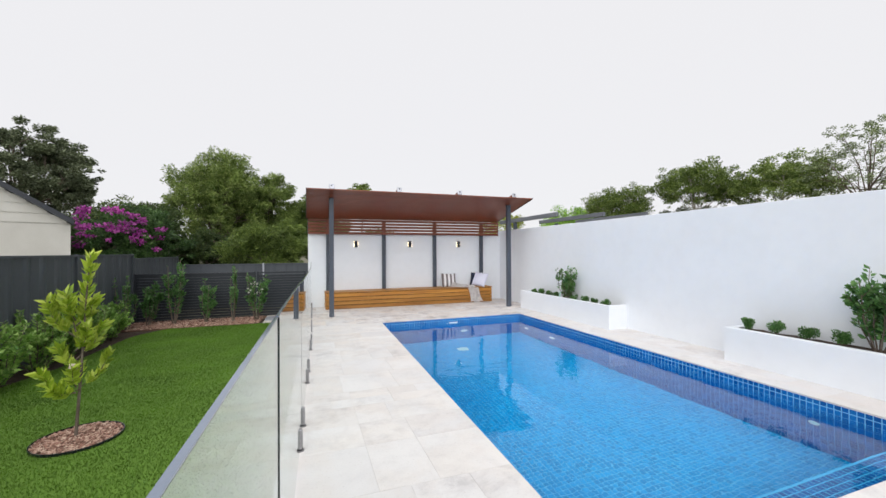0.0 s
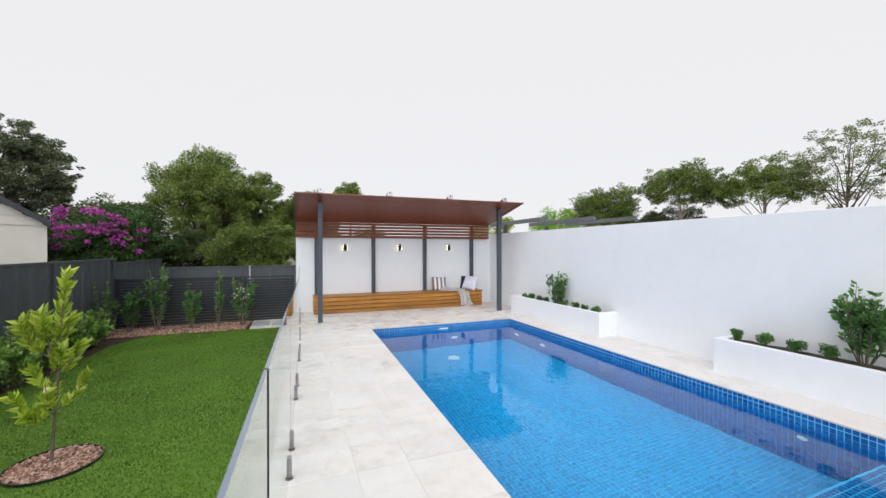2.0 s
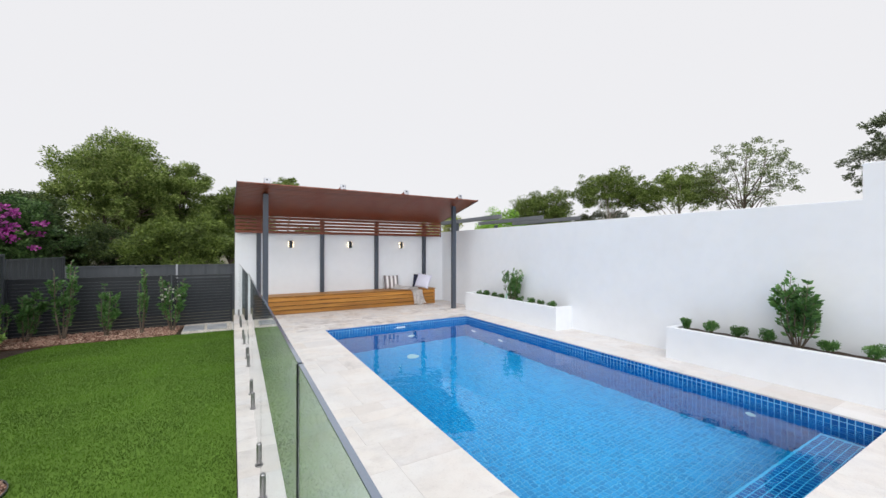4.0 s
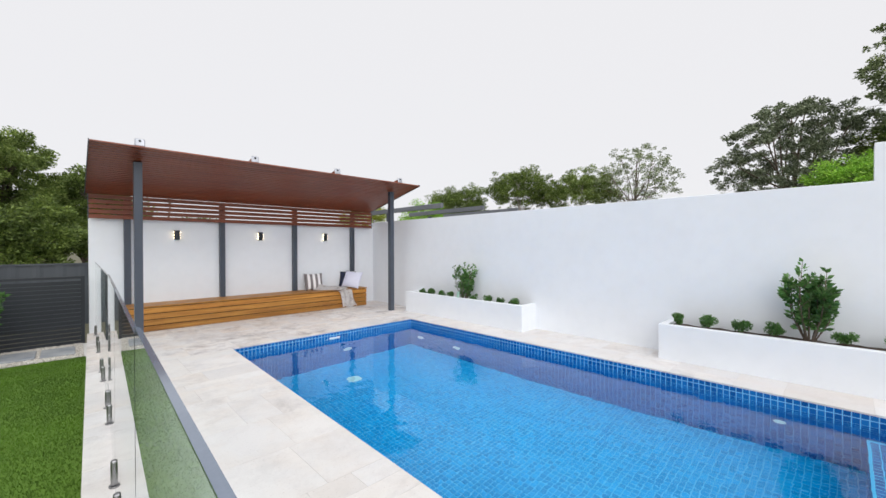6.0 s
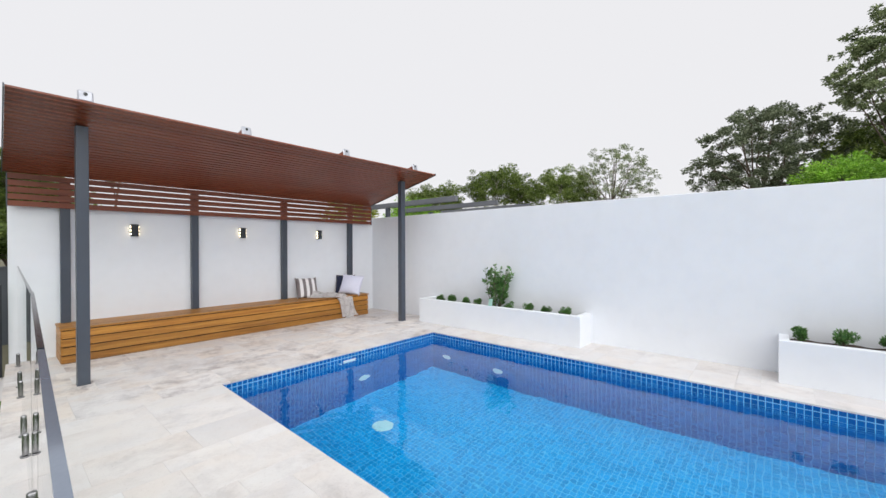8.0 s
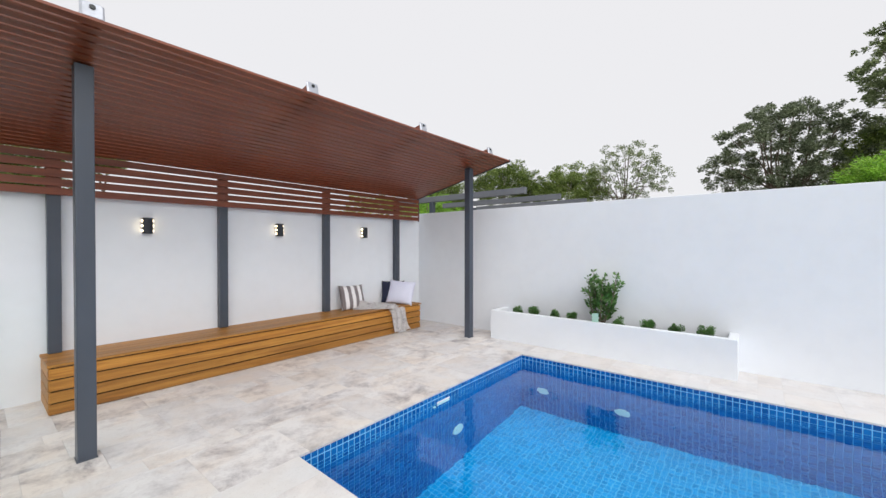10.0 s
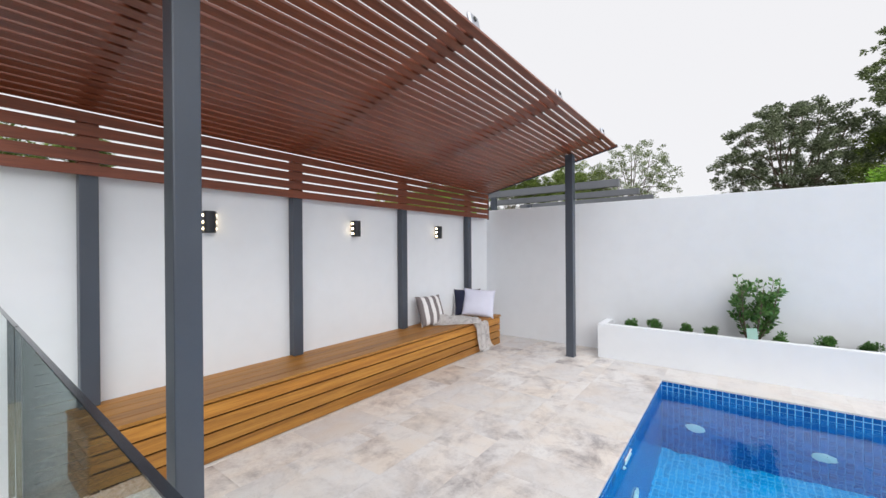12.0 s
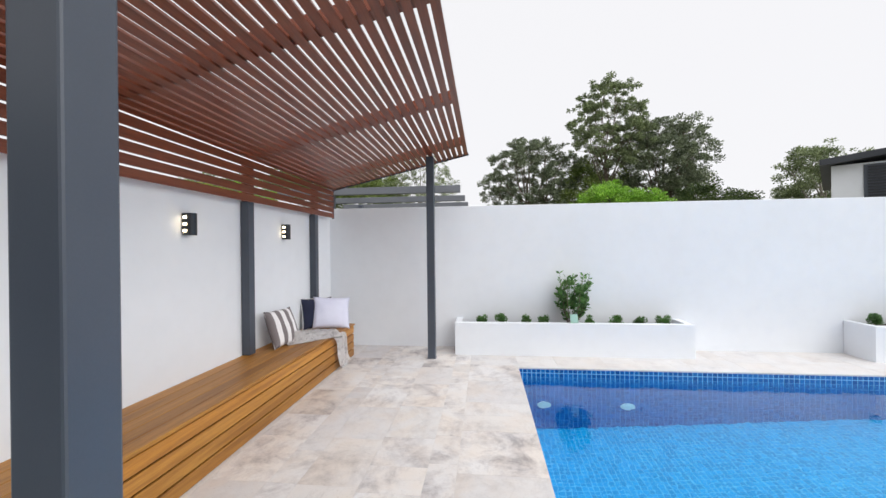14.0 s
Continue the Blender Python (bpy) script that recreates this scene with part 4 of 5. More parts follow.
tg.matrix_world = pose(-2.00, 4.50, 0.53, 5, 10, 12)
tagged(tg, "pale pink and white plant tag on the young tree", "plant tag")

# shrubs before the slat fence
FENCE_SHRUBS = ((-3.72, 10.3, 1.15, 0.50, LEAF_DEEP, 0.055), (-3.50, 10.78, 1.0, 0.62, LEAF_DEEP, 0.07), (-2.98, 10.78, 1.5, 0.46, LEAF_DEEP, 0.07),
                (-2.34, 10.78, 1.02, 0.58, LEAF_DEEP, 0.07), (-1.78, 10.80, 1.30, 0.30, LEAF_DEEP, 0.05), (-1.25, 10.74, 1.15, 0.58, LEAF_DEEP, 0.07))
for i, (x, y, h, wd, mt, lf) in enumerate(FENCE_SHRUBS):
    b = bush("fence_shrub", x, y, LAWN_Z, h, wd * 0.9, lf * 1.15, 760, mt, "young leafy shrub on thin stems before the slat fence" if i != 5 else "young glossy shrub with white blooms by the gate", 100 + i, 6 if wd > 0.4 else 5, "shrubs along the slat fence", bare=0.2)
    if i == 5:
        rr = np.random.default_rng(9)
        pt, dr = cloud_points(rr, (0.0, -0.12, 0.78), (0.2, 0.12, 0.18), 26)
        tagged(under(new("bloom_cluster", leaf_mesh("bloom_cluster", pt, dr, np.full(26, 0.07), PETALWHITE, 0.8)), b), kind="stuff")
for i, (y, wd) in enumerate(((4.6, 0.9), (5.5, 0.95), (6.35, 0.9), (7.15, 0.95), (7.95, 0.9), (8.7, 0.8), (9.45, 0.7))):
    bush("hedge_shrub", -3.66 + 0.05 * (i % 2), y, LAWN_Z - 0.02, 0.92 - 0.03 * i + 0.06 * (i % 2), 0.70, 0.066, 3000, LEAF_HEDGE, "dense light green shrub along the sheet fence", 140 + i, 16, "hedge along the sheet fence", deep=wd, bare=0.1)

# ---- trees beyond the garden ----
G = -0.3
tree("broad_tree", -4.2, 22, G, 6.75, 1.2, 2.75, 0.13, 17000, LEAF_TREE, BARK, "large rounded light green tree behind the rear fence", 201, 16, 0.48, 0.10, 1.0, 0.16)
tree("broad_tree", -2.1, 23, G, 6.0, 0.8, 2.2, 0.13, 10000, LEAF_TREE, BARK, "rounded olive-green tree leaning on a larger one", 223, 9, 0.46, 0.13, 1.0, 0.15)
tree("broad_tree", 0.2, 24, G, 5.1, 0.4, 2.5, 0.14, 10000, LEAF_OLIVE, BARK, "lighter green tree behind the back wall", 202, 11, 0.44, 0.12, 1.0, 0.16)
tree("broad_tree", 3.7, 30, G, 6.9, 4.2, 1.5, 0.18, 1800, LEAF_TREE, BARK, "small distant tree top above the cabana", 203, 6, 0.45, 0.18, 1.0, 0.12)
tree("broad_tree", -1.6, 18.4, G, 3.0, -0.1, 2.4, 0.13, 9000, LEAF_OLIVE, BARK, "leafy undergrowth tree with open branches by the rear fence", 204, 12, 0.36, 0.12, 0.9, 0.10)
tree("broad_tree", 2.7, 19.5, G, 2.8, -0.2, 2.4, 0.14, 6000, LEAF_OLIVE, BARK, "green leafy tree behind the cabana screen", 205, 11, 0.4, 0.13, 1.0, 0.10)
tree("broad_tree", -6.4, 18.2, G, 3.7, -0.2, 2.3, 0.14, 13000, LEAF_DARK, BARK, "dark green ivy-clad tree beside the flowering shrub", 206, 14, 0.42, 0.11, 1.2, 0.14)
tree("broad_tree", -4.4, 18.4, G, 2.5, -0.2, 1.7, 0.12, 5000, LEAF_DARK, BARK, "dark leafy undergrowth behind the rear fence", 226, 10, 0.4, 0.13, 1.0, 0.08)
tree("broad_tree", -9.5, 27.0, G, 4.8, 0.0, 3.4, 0.17, 7000, LEAF_OLIVE, BARK, "green tree under the dark pine", 209, 10, 0.42, 0.13, 1.0, 0.14)
tree("broad_tree", -4.0, 30.0, G, 4.6, 0.0, 3.8, 0.2, 6000, LEAF_DARK, BARK, "green tree mass far behind the fence", 210, 10, 0.42, 0.13, 1.0, 0.14)
tree("pine_tree", -13.6, 25.5, G, 8.2, 1.8, 3.6, 0.18, 15000, LEAF_PINE, BARK, "dark pine-like tree with clumped foliage", 207, 26, 0.28, 0.085, 0.6, 0.2)
bg_ = tree("bougainvillea", -5.75, 16.3, G, 3.25, 0.0, 1.75, 0.12, 9000, LEAF_IVY, BARK, "bougainvillea with magenta flowers over the fence", 208, 13, 0.42, 0.12, 1.1, 0.08)
rr = np.random.default_rng(77)
fl, fd = [], []
for k in range(34):
    u, v = rr.uniform(-1.0, 1.0), rr.random()
    c = (0.0 + 1.2 * u, -1.25 + 0.55 * u * u - 0.25 * (1 - v), 2.05 + 1.25 * v - 0.35 * u * u - 0.2 * u)
    sz = rr.uniform(0.5, 1.25)
    p, d = cloud_points(rr, c, (0.22 * sz, 0.15 * sz, 0.12 * sz), int(46 * sz), 0.1)
    fl.append(p), fd.append(d)
tagged(under(new("flower_mass", leaf_mesh("flower_mass", np.concatenate(fl), np.concatenate(fd), rr.uniform(0.05, 0.11, sum(len(v) for v in fl)), PETAL, 0.8)), bg_), kind="stuff")

tree("umbrella_tree", 27.4, 29.0, G, 7.8, 1.6, 3.8, 0.2, 8000, LEAF_OLIVE, BARK, "green tree beyond the white wall", 211, 14, 0.42, 0.12, 1.0, 0.16)
tree("umbrella_tree", 31.0, 23.9, G, 9.3, 2.6, 4.3, 0.2, 6500, LEAF_OLIVE, PALEBARK, "flat-topped gum tree beyond the white wall", 212, 14, 0.40, 0.10, 0.45, 0.12, shape="umbrella")
tree("umbrella_tree", 33.9, 19.4, G, 8.9, 2.6, 3.9, 0.2, 6500, LEAF_TREE, PALEBARK, "flat-topped green tree beyond the white wall", 213, 13, 0.40, 0.11, 0.5, 0.12, shape="umbrella")
tree("shade_tree", 33.0, 26.5, G, 5.9, 1.4, 3.6, 0.2, 5000, LEAF_PINE, BARK, "low dark tree under the flat-topped gums", 224, 10, 0.36, 0.13, 0.8, 0.14)
tree("gum_tree", 33.9, 14.6, G, 10.4, 3.0, 3.9, 0.17, 3000, LEAF_GUM, BARK, "sparse grey-green gum tree with thin dark limbs", 214, 22, 0.36, 0.07, 0.19, 0.12, droop=0.3)
tree("shade_tree", 35.5, 4.9, G, 12.2, 2.0, 4.8, 0.22, 10500, LEAF_SHADE, BARK, "dark rounded tree with open layered branches", 231, 26, 0.32, 0.075, 0.37, 0.2)
tree("gum_tree", 34.0, -1.6, G, 16.4, 6.0, 4.1, 0.24, 6500, LEAF_GUM, BARK, "tall open gum tree with visible branches", 216, 26, 0.34, 0.075, 0.27, 0.16, droop=0.2)
tree("broad_tree", 36.5, -1.0, G, 10.0, 1.0, 4.4, 0.24, 8000, LEAF_TREE, BARK, "olive tree mass under the tall gum", 225, 12, 0.4, 0.12, 1.0, 0.2)
tree("shade_tree", 35.0, -6.3, G, 13.2, 3.0, 4.9, 0.24, 10000, LEAF_SHADE, BARK, "dense dark green tree behind the gum", 217, 24, 0.34, 0.08, 0.48, 0.2)
tree("broad_tree", 23.0, 1.3, G, 5.4, 0.4, 3.3, 0.17, 13000, LEAF_BRIGHT, BARK, "bright green bushy tree beyond the wall", 218, 15, 0.36, 0.10, 1.1, 0.16)
tree("broad_tree", 25.5, -5.0, G, 5.7, 0.4, 3.4, 0.18, 9000, LEAF_DARK, BARK, "dark green bushy tree beyond the wall", 219, 12, 0.38, 0.12, 1.0, 0.16)
tree("gum_tree", 31.5, -16.5, G, 9.4, 2.5, 4.0, 0.22, 6000, LEAF_GUM, PALEBARK, "distant grey-green tree near the house", 220, 12, 0.36, 0.12, 0.9, 0.2)
tree("garden_tree", 8.1, 15.4, G, 3.35, 0.8, 1.3, 0.10, 2600, LEAF_YELLOW, BARK, "yellow-green leafy shrub behind the wall corner", 221, 8, 0.42, 0.16, 1.0, 0.08)
tree("garden_tree", 12.5, 17.0, G, 3.9, 1.2, 1.6, 0.12, 2200, LEAF_BRIGHT, BARK, "green garden tree behind the wall corner", 222, 8, 0.42, 0.16, 0.9, 0.08)

# ---- neighbours ----
house = empty("neighbour_house", (-8, 14, 0))
house.matrix_world = Matrix.Identity(4)
tagged(house, "cream weatherboard neighbour house with a dark gable roof", "house")
HX, HY = -6.07, 13.4
part("wall", prism_bm([(-14, HY), (HX, HY), (HX, HY + 6), (-14, HY + 6)], G, 2.28), CREAM, house)
bm = bmesh.new()
apex = (-10.0, 2.28 + 4.05 * 0.66)
g = [bm.verts.new(p) for p in ((HX, HY, 2.281), (-14.05, HY, 2.281), (apex[0], HY, apex[1]))]
k = [bm.verts.new((v.co.x, HY + 6, v.co.z)) for v in g]
bm.faces.new(g), bm.faces.new(list(reversed(k)))
for i in range(3):
    bm.faces.new((g[i], k[i], k[(i + 1) % 3], g[(i + 1) % 3]))
bmesh.ops.recalc_face_normals(bm, faces=bm.faces)
part("gable", bm, CREAM, house)
for i in range(9):
    z = 2.30 + i * 0.24
    xr = HX - (z - 2.28) / 0.66
    part("weatherboard", prism_bm([(2 * apex[0] - xr + 0.05, HY - 0.02), (xr - 0.05, HY - 0.02), (xr - 0.05, HY - 0.002), (2 * apex[0] - xr + 0.05, HY - 0.002)], z, z + 0.215), CREAM, house)
for sgn in (1, -1):
    bm = bmesh.new()
    e0, e1 = (HX + 0.05, 2.28 - 0.033) if sgn > 0 else (-14.27, 2.28 - 0.145), apex
    pr = [(e0[0], e0[1]), (e1[0], e1[1] + 0.0), (e1[0], e1[1] + 0.14), (e0[0], e0[1] + 0.14)]
    a_ = [bm.verts.new((px, HY - 0.18, pz + 0.02)) for px, pz in pr]
    b_ = [bm.verts.new((px, HY + 6.1, pz + 0.02)) for px, pz in pr]
    bm.faces.new(a_), bm.faces.new(list(reversed(b_)))
    for i in range(4):
        bm.faces.new((a_[i], b_[i], b_[(i + 1) % 4], a_[(i + 1) % 4]))
    bmesh.ops.recalc_face_normals(bm, faces=bm.faces)
    part("roof_slope", bm, ROOFDARK, house, "dark sheet roof slope")

house.matrix_world = Matrix.Translation((HX, HY, 0)) @ pose(0, 0, 0, 0, 0, 30) @ Matrix.Translation((-HX, -HY, 0))

home = empty("white_house")
tagged(home, "white rendered house with a dark sloping roof and louvred window", "house")
part("wall", prism_bm([(15.4, -13), (24, -13), (24, -3.7), (15.4, -3.7)], G, 4.35), WHITE, home)
bm = box_bm(15.0, 24.4, -13.3, -3.4, 0, 0.22)
for v in bm.verts:
    v.co.z += 4.36 + (-3.4 - v.co.y) * 0.09
part("roof", bm, ROOFDARK, home, "dark sloping roof")
wd = part("window", box_bm(15.35, 15.39, -8.6, -4.5, 2.4, 4.28), STEEL, home, "dark window frame")
for i in range(18):
    z = 2.45 + i * 0.1
    part("louvre", box_bm(15.30, 15.345, -8.5, -4.6, z, z + 0.06), DARKFENCE, wd)

home.matrix_world = Matrix.Translation((15.4, -3.7, 0)) @ pose(0, 0, 0, 0, 0, -39) @ Matrix.Translation((-15.4, 3.7, 0))

# steel beams behind the corner of the wall
BEAMGREY = plain("mid_grey_steel", (0.13, 0.14, 0.16), (0.17, 0.18, 0.20), 0.5)
frame_ = empty("steel_pergola")
tagged(frame_, "grey steel beam frame standing behind the white wall", "pergola")
for x in (6.45, 8.07, 9.7):
    part("beam", box_bm(x - 0.045, x + 0.045, 9.32, 12.6, 2.46 + 0.03 * (x - 6.45), 2.58 + 0.03 * (x - 6.45), 0.004), BEAMGREY, frame_)
    part("post", box_bm(x - 0.045, x + 0.045, 11.55, 11.65, G, 2.459, 0.004), STEEL, frame_)

# ---- wall lamps ----
GLOW, gn, gl, gb_ = material("lamp_lens", 0.4)
gb_.inputs["Base Color"].default_value = (0.9, 0.85, 0.75, 1)
gb_.inputs["Emission Color"].default_value = (1.0, 0.80, 0.50, 1)
gb_.inputs["Emission Strength"].default_value = 5.5


def wall_lamp(x):
    ob = empty("wall_lamp", (x, WALL_Y, 1.722))
    tagged(ob, "small black wall lamp glowing warm at its sides", "lamp", group="wall lamps")
    bm = bmesh.new()
    prof = [(-0.045, -0.012), (-0.045, -0.062), (-0.036, -0.078), (-0.018, -0.086), (0.0, -0.088), (0.018, -0.086), (0.036, -0.078), (0.045, -0.062), (0.045, -0.012)]
    lo = [bm.verts.new((px, py, -0.09)) for px, py in prof]
    hi = [bm.verts.new((px, py, 0.09)) for px, py in prof]
    bm.faces.new(hi), bm.faces.new(list(reversed(lo)))
    for i in range(len(prof)):
        j = (i + 1) % len(prof)
        bm.faces.new((lo[i], lo[j], hi[j], hi[i]))
    bmesh.ops.recalc_face_normals(bm, faces=bm.faces)
    part("body", bm, DARKFENCE, ob)
    part("back_plate", box_bm(-0.03, 0.03, -0.012, -0.001, -0.07, 0.07), DARKFENCE, ob)
    for sx in (-1, 1):
        for k in range(3):
            z = -0.055 + k * 0.055
            part("lens", box_bm(sx * 0.049 - 0.004, sx * 0.049 + 0.004, -0.055, -0.020, z - 0.010, z + 0.010, 0.004), GLOW, ob, "glowing warm white lens")
            part("lens_hood", box_bm(sx * 0.050 - 0.005, sx * 0.050 + 0.005, -0.06, -0.012, z + 0.020, z + 0.028), DARKFENCE, ob)
    return ob


for x in (1.207, 2.757, 4.300):
    wall_lamp(x)


# ---- cushions and throw ----
def cushion(name, wide, high, thick, mat, at, label, piping=None):
    ob = empty(name)
    tagged(ob, label, "cushion", group="cushions on the bench")
    bm = bmesh.new()
    n = 18
    vs = {}
    for s in (1, -1):
        for i in range(n + 1):
            for j in range(n + 1):
                u, v = 2 * i / n - 1, 2 * j / n - 1
                edge = i in (0, n) or j in (0, n)
                if edge and s < 0:
                    vs[s, i, j] = vs[1, i, j]
                    continue
                puff = ((1 - u * u) * (1 - v * v)) ** 0.42
                pinch = 1 - 0.07 * (1 - abs(u) ** 3) * abs(v) ** 3
                pinch2 = 1 - 0.07 * (1 - abs(v) ** 3) * abs(u) ** 3
                w_ = 0.012 * noise.noise(Vector((u * 2, v * 2, s * 3.0)))
                vs[s, i, j] = bm.verts.new((u * wide / 2 * pinch2, s * (thick / 2 * puff + w_ * puff), v * high / 2 * pinch))
    for s in (1, -1):
        for i in range(n):
            for j in range(n):
                f = [vs[s, i, j], vs[s, i + 1, j], vs[s, i + 1, j + 1], vs[s, i, j + 1]]
                if len(set(f)) == 4:
                    bm.faces.new(f if s < 0 else list(reversed(f)))
    rim = [tuple(vs[1, i, j].co) for i, j in [(i, 0) for i in range(n)] + [(n, j) for j in range(n)] + [(n - i, n) for i in range(n)] + [(0, n - j) for j in range(n)]]
    part("cover", bm, mat, ob, smooth=True)
    if piping:
        verts, faces = [], []
        tube_data([Vector(p) for p in rim + rim[:1]], [0.006] * (len(rim) + 1), 6, verts, faces)
        under(new("piping", mesh_of("piping", verts, faces, piping, True)), ob)
    ob.matrix_world = at
    return ob


LINEN = plain("pale_lilac_linen", (0.66, 0.67, 0.82), (0.74, 0.75, 0.88), 0.95, 0, 3, 300, 0.3, 0.002, False)
NAVY = plain("navy_cloth", (0.014, 0.018, 0.045), (0.022, 0.028, 0.065), 0.9, 0, 4, 300, 0.3, 0.002, False)
CLOTHWHITE = plain("white_piping", (0.75, 0.75, 0.76), (0.82, 0.82, 0.82), 0.9)
STRIPE = stripes("striped_linen", (0.84, 0.82, 0.83), (0.21, 0.185, 0.19), 8.4, "X")
cushion("cushion", 0.44, 0.42, 0.14, STRIPE, pose(3.92, 11.16, 0.447 + 0.20, -20, 0, -10), "white cushion with brown-grey stripes leaning on the wall")
cushion("cushion", 0.43, 0.42, 0.13, NAVY, pose(4.83, 11.16, 0.447 + 0.205, -16, 0, -48), "dark navy cushion with white piping", CLOTHWHITE)
cushion("cushion", 0.49, 0.45, 0.17, LINEN, pose(4.86, 10.98, 0.447 + 0.205, -26, 5, -60), "plain pale lilac-white cushion before the navy one")

THROWMAT, tn, tl, tb = material("woven_throw", 0.95)
tv_ = coords(tn, tl, (1, 1, 1), True)
wv1 = noise_of(tn, tl, tv_, 70, 4)
wv2 = noise_of(tn, tl, tv_, 14, 4, 0.6, 0.8)
tc = ramp(tn, tl, wv2, [(0.34, (0.58, 0.55, 0.56)), (0.44, (0.84, 0.81, 0.81)), (0.6, (0.92, 0.90, 0.90))])
tl.new(mixed(tn, tl, tc, ramp(tn, tl, wv1, [(0.3, (0.7, 0.7, 0.7)), (0.7, (1, 1, 1))]), 0.6, "MULTIPLY"), tb.inputs["Base Color"])
bump(tn, tl, tb, wv1, 0.5, 0.004)


def throw():
    """A crumpled woven throw lying on the bench and hanging over its front."""
    ob = empty("throw_blanket")
    tagged(ob, "crumpled grey-beige woven throw hanging over the bench", "blanket")
    top, fy = 0.452, BY0 - 0.012
    path = [(4.02, 11.20, top), (4.14, 11.10, top), (4.26, 11.02, top), (4.37, 10.93, top), (4.46, 10.84, top), (4.51, fy + 0.02, top), (4.53, fy - 0.012, top - 0.03), (4.55, fy - 0.02, 0.36), (4.575, fy - 0.02, 0.27), (4.60, fy - 0.022, 0.18), (4.62, fy - 0.025, 0.09), (4.635, fy - 0.03, 0.035)]
    n, m = 60, 24
    bm = bmesh.new()
    grid = []
    for i in range(n + 1):
        t = i / n * (len(path) - 1)
        k = min(int(t), len(path) - 2)
        p = Vector(path[k]).lerp(Vector(path[k + 1]), t - k)
        row = []
        hang = i / n > 0.5
        for j in range(m + 1):
            u = 2 * j / m - 1
            fold = 0.5 + 0.5 * math.sin(u * 9 + 2.2 * math.sin(i * 0.12) + i * 0.05)
            lump = abs(noise.noise(Vector((i * 0.09, u * 2.4, 3.0))))
            wide = 0.20 + 0.035 * math.sin(i * 0.11)
            if hang:
                q = p + Vector((u * wide * 0.95, -0.022 * fold - 0.012 * lump, 0.01 * noise.noise(Vector((u * 3, 1, 2)))))
            else:
                q = p + Vector((u * wide * 0.75, u * wide * 0.62, 0.004 + 0.045 * fold * (1 - u * u) + (0.06 + 0.16 * max(0, 0.35 - i / n)) * lump * 1.6 * (1 - u ** 4)))
                q.y = min(q.y, WALL_Y - 0.01)
            row.append(bm.verts.new(q))
        grid.append(row)
    for i in range(n):
        for j in range(m):
            bm.faces.new((grid[i][j], grid[i + 1][j], grid[i + 1][j + 1], grid[i][j + 1]))
    bmesh.ops.solidify(bm, geom=bm.faces[:], thickness=0.006)
    part("cloth", bm, THROWMAT, ob, smooth=True)
    for j in range(0, 25):
        x = 4.635 + (2 * j / 24 - 1) * 0.09
        verts, faces = [], []
        tube_data([Vector((x, fy - 0.032, 0.05)), Vector((x + 0.003, fy - 0.036, 0.03)), Vector((x + random.uniform(-0.006, 0.006), fy - 0.036, 0.006))], [0.003, 0.003, 0.002], 4, verts, faces)
        under(new("tassel", mesh_of("tassel", verts, faces, CLOTHWHITE)), ob)


throw()


# ---- pool fittings ----
def pool_disc(p, axis, r, label):
    ob = empty("pool_fitting")
    tagged(ob, label, "pool fitting", group="pool fittings")
    a = Vector(axis)
    part("rim", ring_bm(p, r, axis, 0.012, 24, 0.004), PLASTIC, ob)
    part("eye", ring_bm(tuple(Vector(p) + a * 0.013), r * 0.45, axis, 0.008, 16, 0.002), PLASTIC, ob)


pool_disc((PX1 - 0.004, 8.20, -1.0), (-1, 0, 0), 0.09, "round white fitting under water on the pool wall")
pool_disc((PX1 - 0.004, 7.20, -1.0), (-1, 0, 0), 0.09, "round white fitting under water on the pool wall")
pool_disc((PX1 - 0.004, 2.75, -0.55), (-1, 0, 0), 0.05, "round white fitting under water on the pool wall")
pool_disc((3.30, PY1 - 0.004, -1.0), (0, -1, 0), 0.09, "round white fitting under water on the pool wall")
pool_disc((2.90, PY1 - 0.004, -0.16), (0, -1, 0), 0.022, "small round white inlet at the waterline")
pool_disc((2.95, 7.70, floor_z(7.70) + 0.004), (0, 0, 1), 0.12, "round pale drain cover on the pool floor")
sk = empty("skimmer_opening")
tagged(sk, "white skimmer opening in the waterline tiles", "skimmer")
part("skimmer_frame", box_bm(2.94, 3.15, PY1 - 0.014, PY1 - 0.005, -0.115, -0.10, 0.003), PLASTIC, sk)
part("skimmer_frame", box_bm(2.94, 3.15, PY1 - 0.014, PY1 - 0.005, -0.165, -0.15, 0.003), PLASTIC, sk)
part("skimmer_flap", box_bm(2.95, 3.14, PY1 - 0.010, PY1 - 0.005, -0.149, -0.116), PLASTIC, sk)


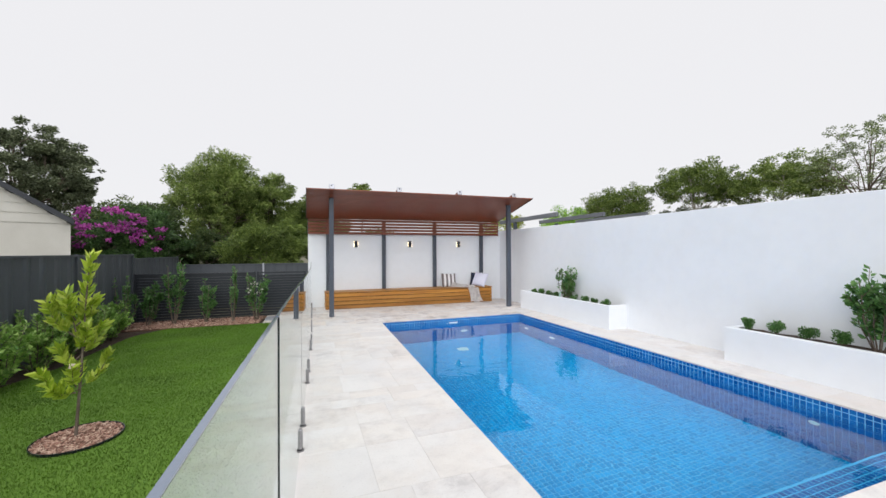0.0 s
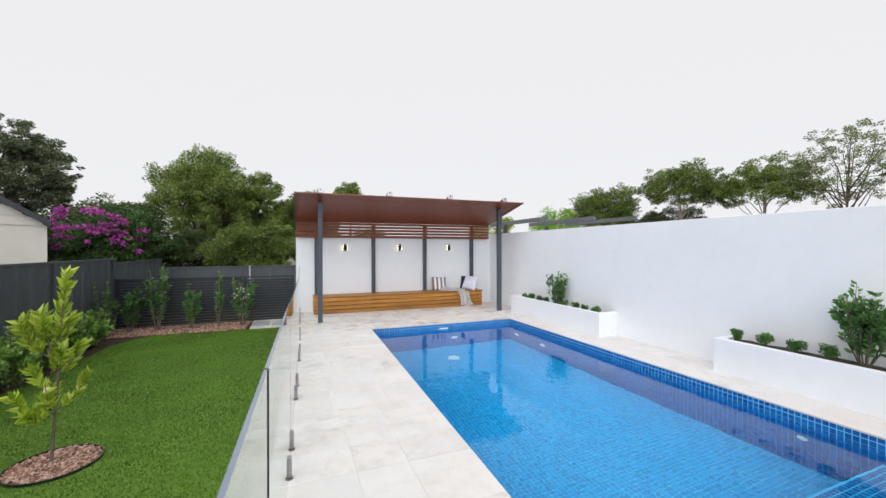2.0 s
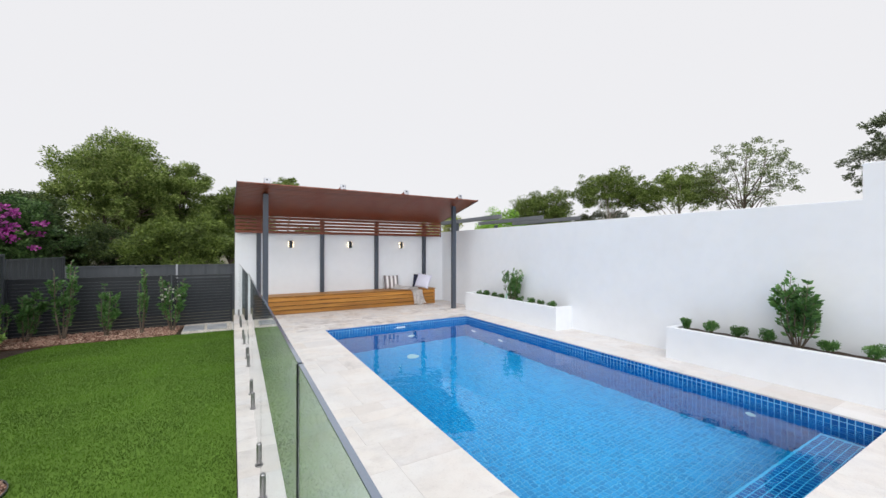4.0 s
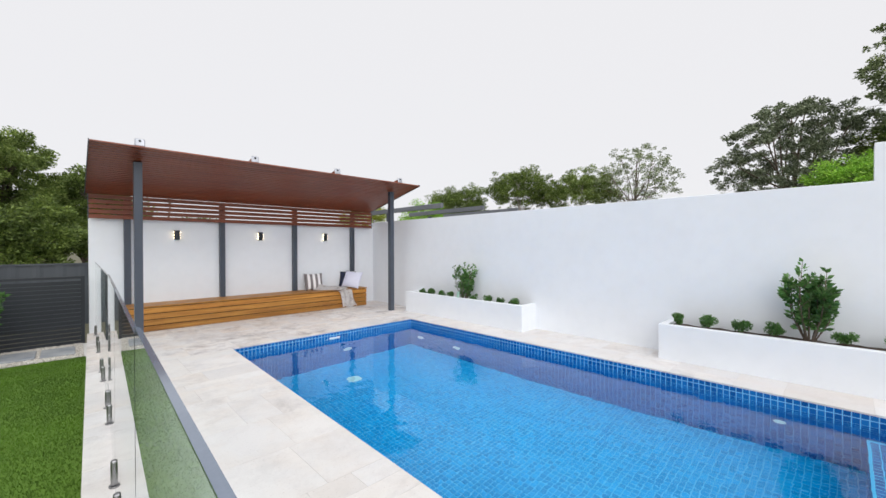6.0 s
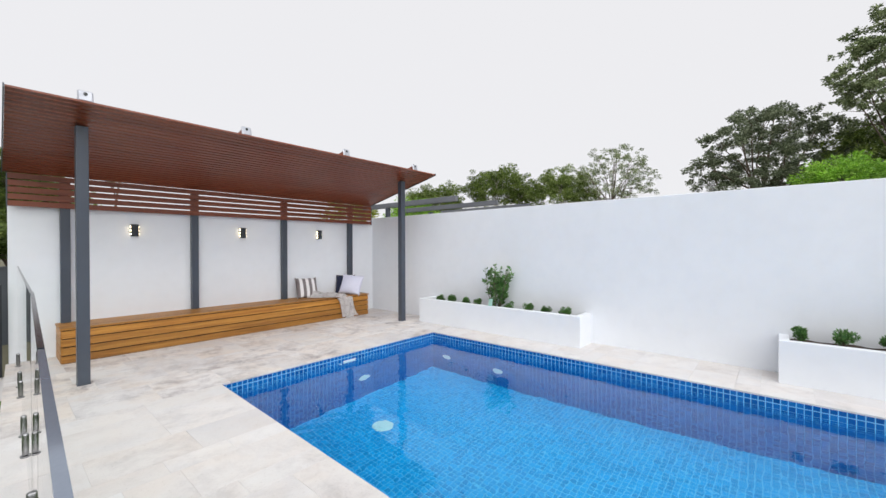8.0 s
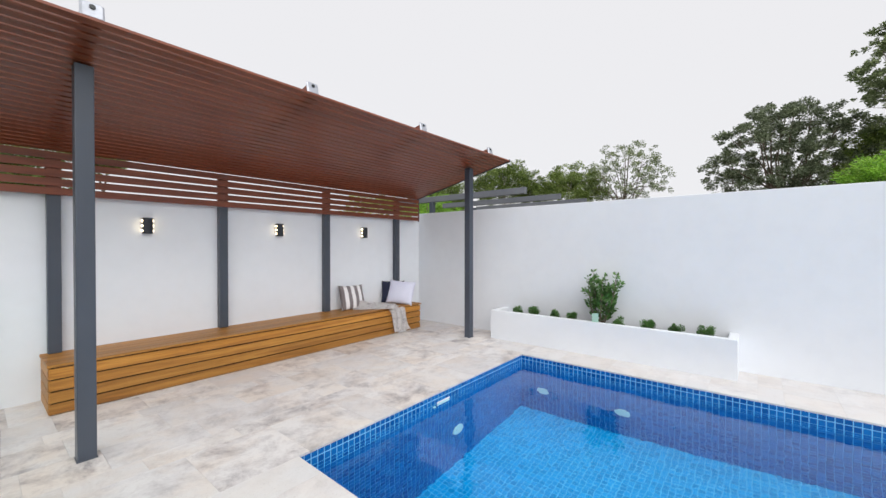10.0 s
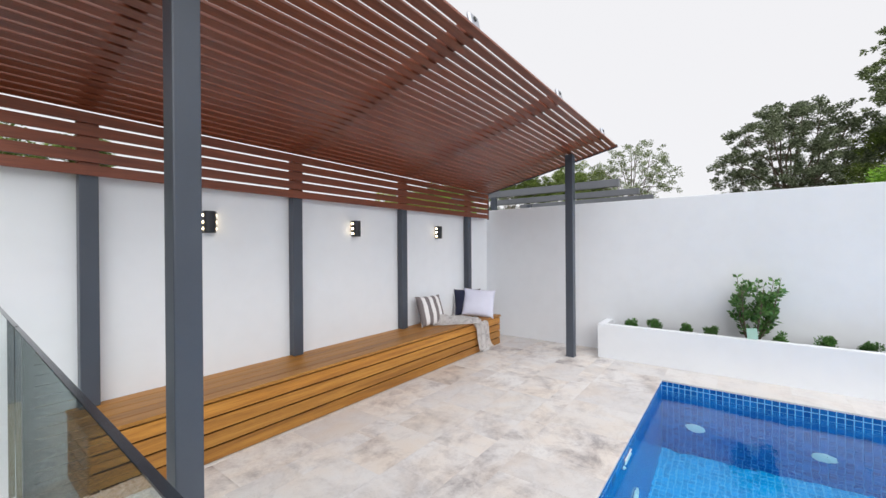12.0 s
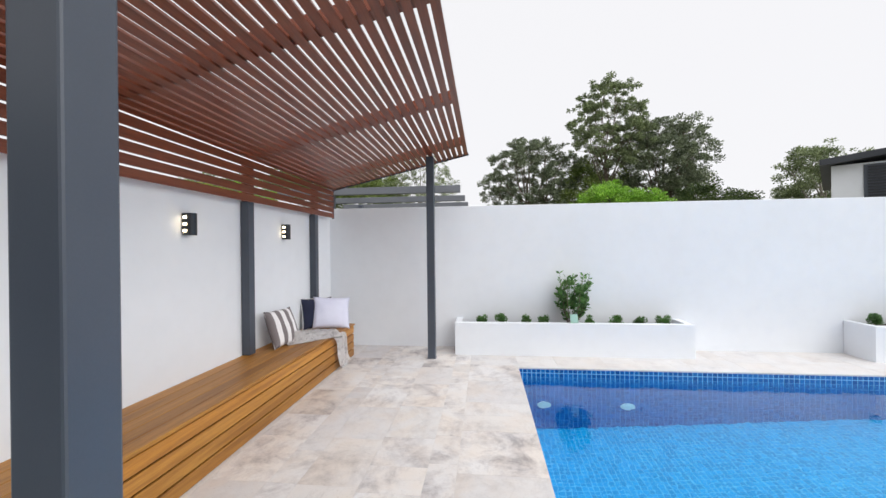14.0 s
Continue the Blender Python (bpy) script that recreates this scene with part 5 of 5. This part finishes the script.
# ---- pavers, last ----
def pavers():
    """Honed slabs in staggered courses of mixed sizes, their edges hanging a little over the pool."""
    random.seed(7)
    jt, over = 0.0008, 0.010
    def lay(x_lo, x_hi, y_lo, y_hi, lo=None, hi=None, stone=STONE):
        y = y_lo
        while y < y_hi - 0.01:
            y2 = y + random.choice((0.406, 0.61, 0.406, 0.203))
            if y_hi - y2 < 0.18:
                y2 = y_hi
            x, last = x_lo, False
            x2 = x_lo + random.choice((0.25, 0.61, 0.406, 0.5))
            while not last:
                if x_hi - x2 < 0.2:
                    x2, last = x_hi, True
                pts = []
                for px, py in ((x, y), (x2, y), (x2, y2), (x, y2)):
                    if lo and x == x_lo and px == x:
                        px = lo(py)
                    if hi and last and px == x2:
                        px = hi(py)
                    pts.append((px + (jt if px < (x + x2) / 2 else -jt), py + (jt if py == y else -jt)))
                z = random.uniform(-0.0006, 0.0)
                verts = [(px, py, -0.018) for px, py in pts] + [(px, py, z - 0.0007) for px, py in pts]
                cx, cy = sum(p[0] for p in pts) / 4, sum(p[1] for p in pts) / 4
                verts += [(px + (0.0015 if px < cx else -0.0015), py + (0.0015 if py < cy else -0.0015), z) for px, py in pts]
                faces = [(8, 9, 10, 11)] + [(4 + k, 4 + (k + 1) % 4, 8 + (k + 1) % 4, 8 + k) for k in range(4)] + [(k, (k + 1) % 4, 4 + (k + 1) % 4, 4 + k) for k in range(4)] + [(3, 2, 1, 0)]
                under(new("paver", mesh_of("paver", verts, faces, stone)), paving)
                x, x2 = x2, x2 + random.choice((0.61, 0.61, 0.406, 0.3))
            y = y2
    lay(x_lawn(4), x_pool(4), NEAR_Y, PY1 - over, x_lawn, lambda y: x_pool(y) + (over if y > PY0 else 0))
    lay(x_lawn(10), WALL_X, PY1 - over, WALL_Y, x_lawn, None, VEINED)
    lay(PX1 - over, WALL_X, PY0 + over, PY1 - over)
    lay(x_pool(0), WALL_X, NEAR_Y, PY0 + over, x_pool)


pavers()


# ---- mosaic pieces of the pool's far end ----
tv0, tf0 = [], []
tile_quads((0, 0, 0), (ACROSS, 0, 0), (0, 0, -PITCH), 1, 1, (0, -1, 0), tv0, tf0)
one_tile = mesh_of("tile", tv0, tf0, TILE)
for i in range(far_n):
    for j in range(BAND):
        t_ = under(new("tile", one_tile), pool)
        t_.location = (D[0] + 0.003 + i * ACROSS, PY1, ROW0 - j * PITCH)
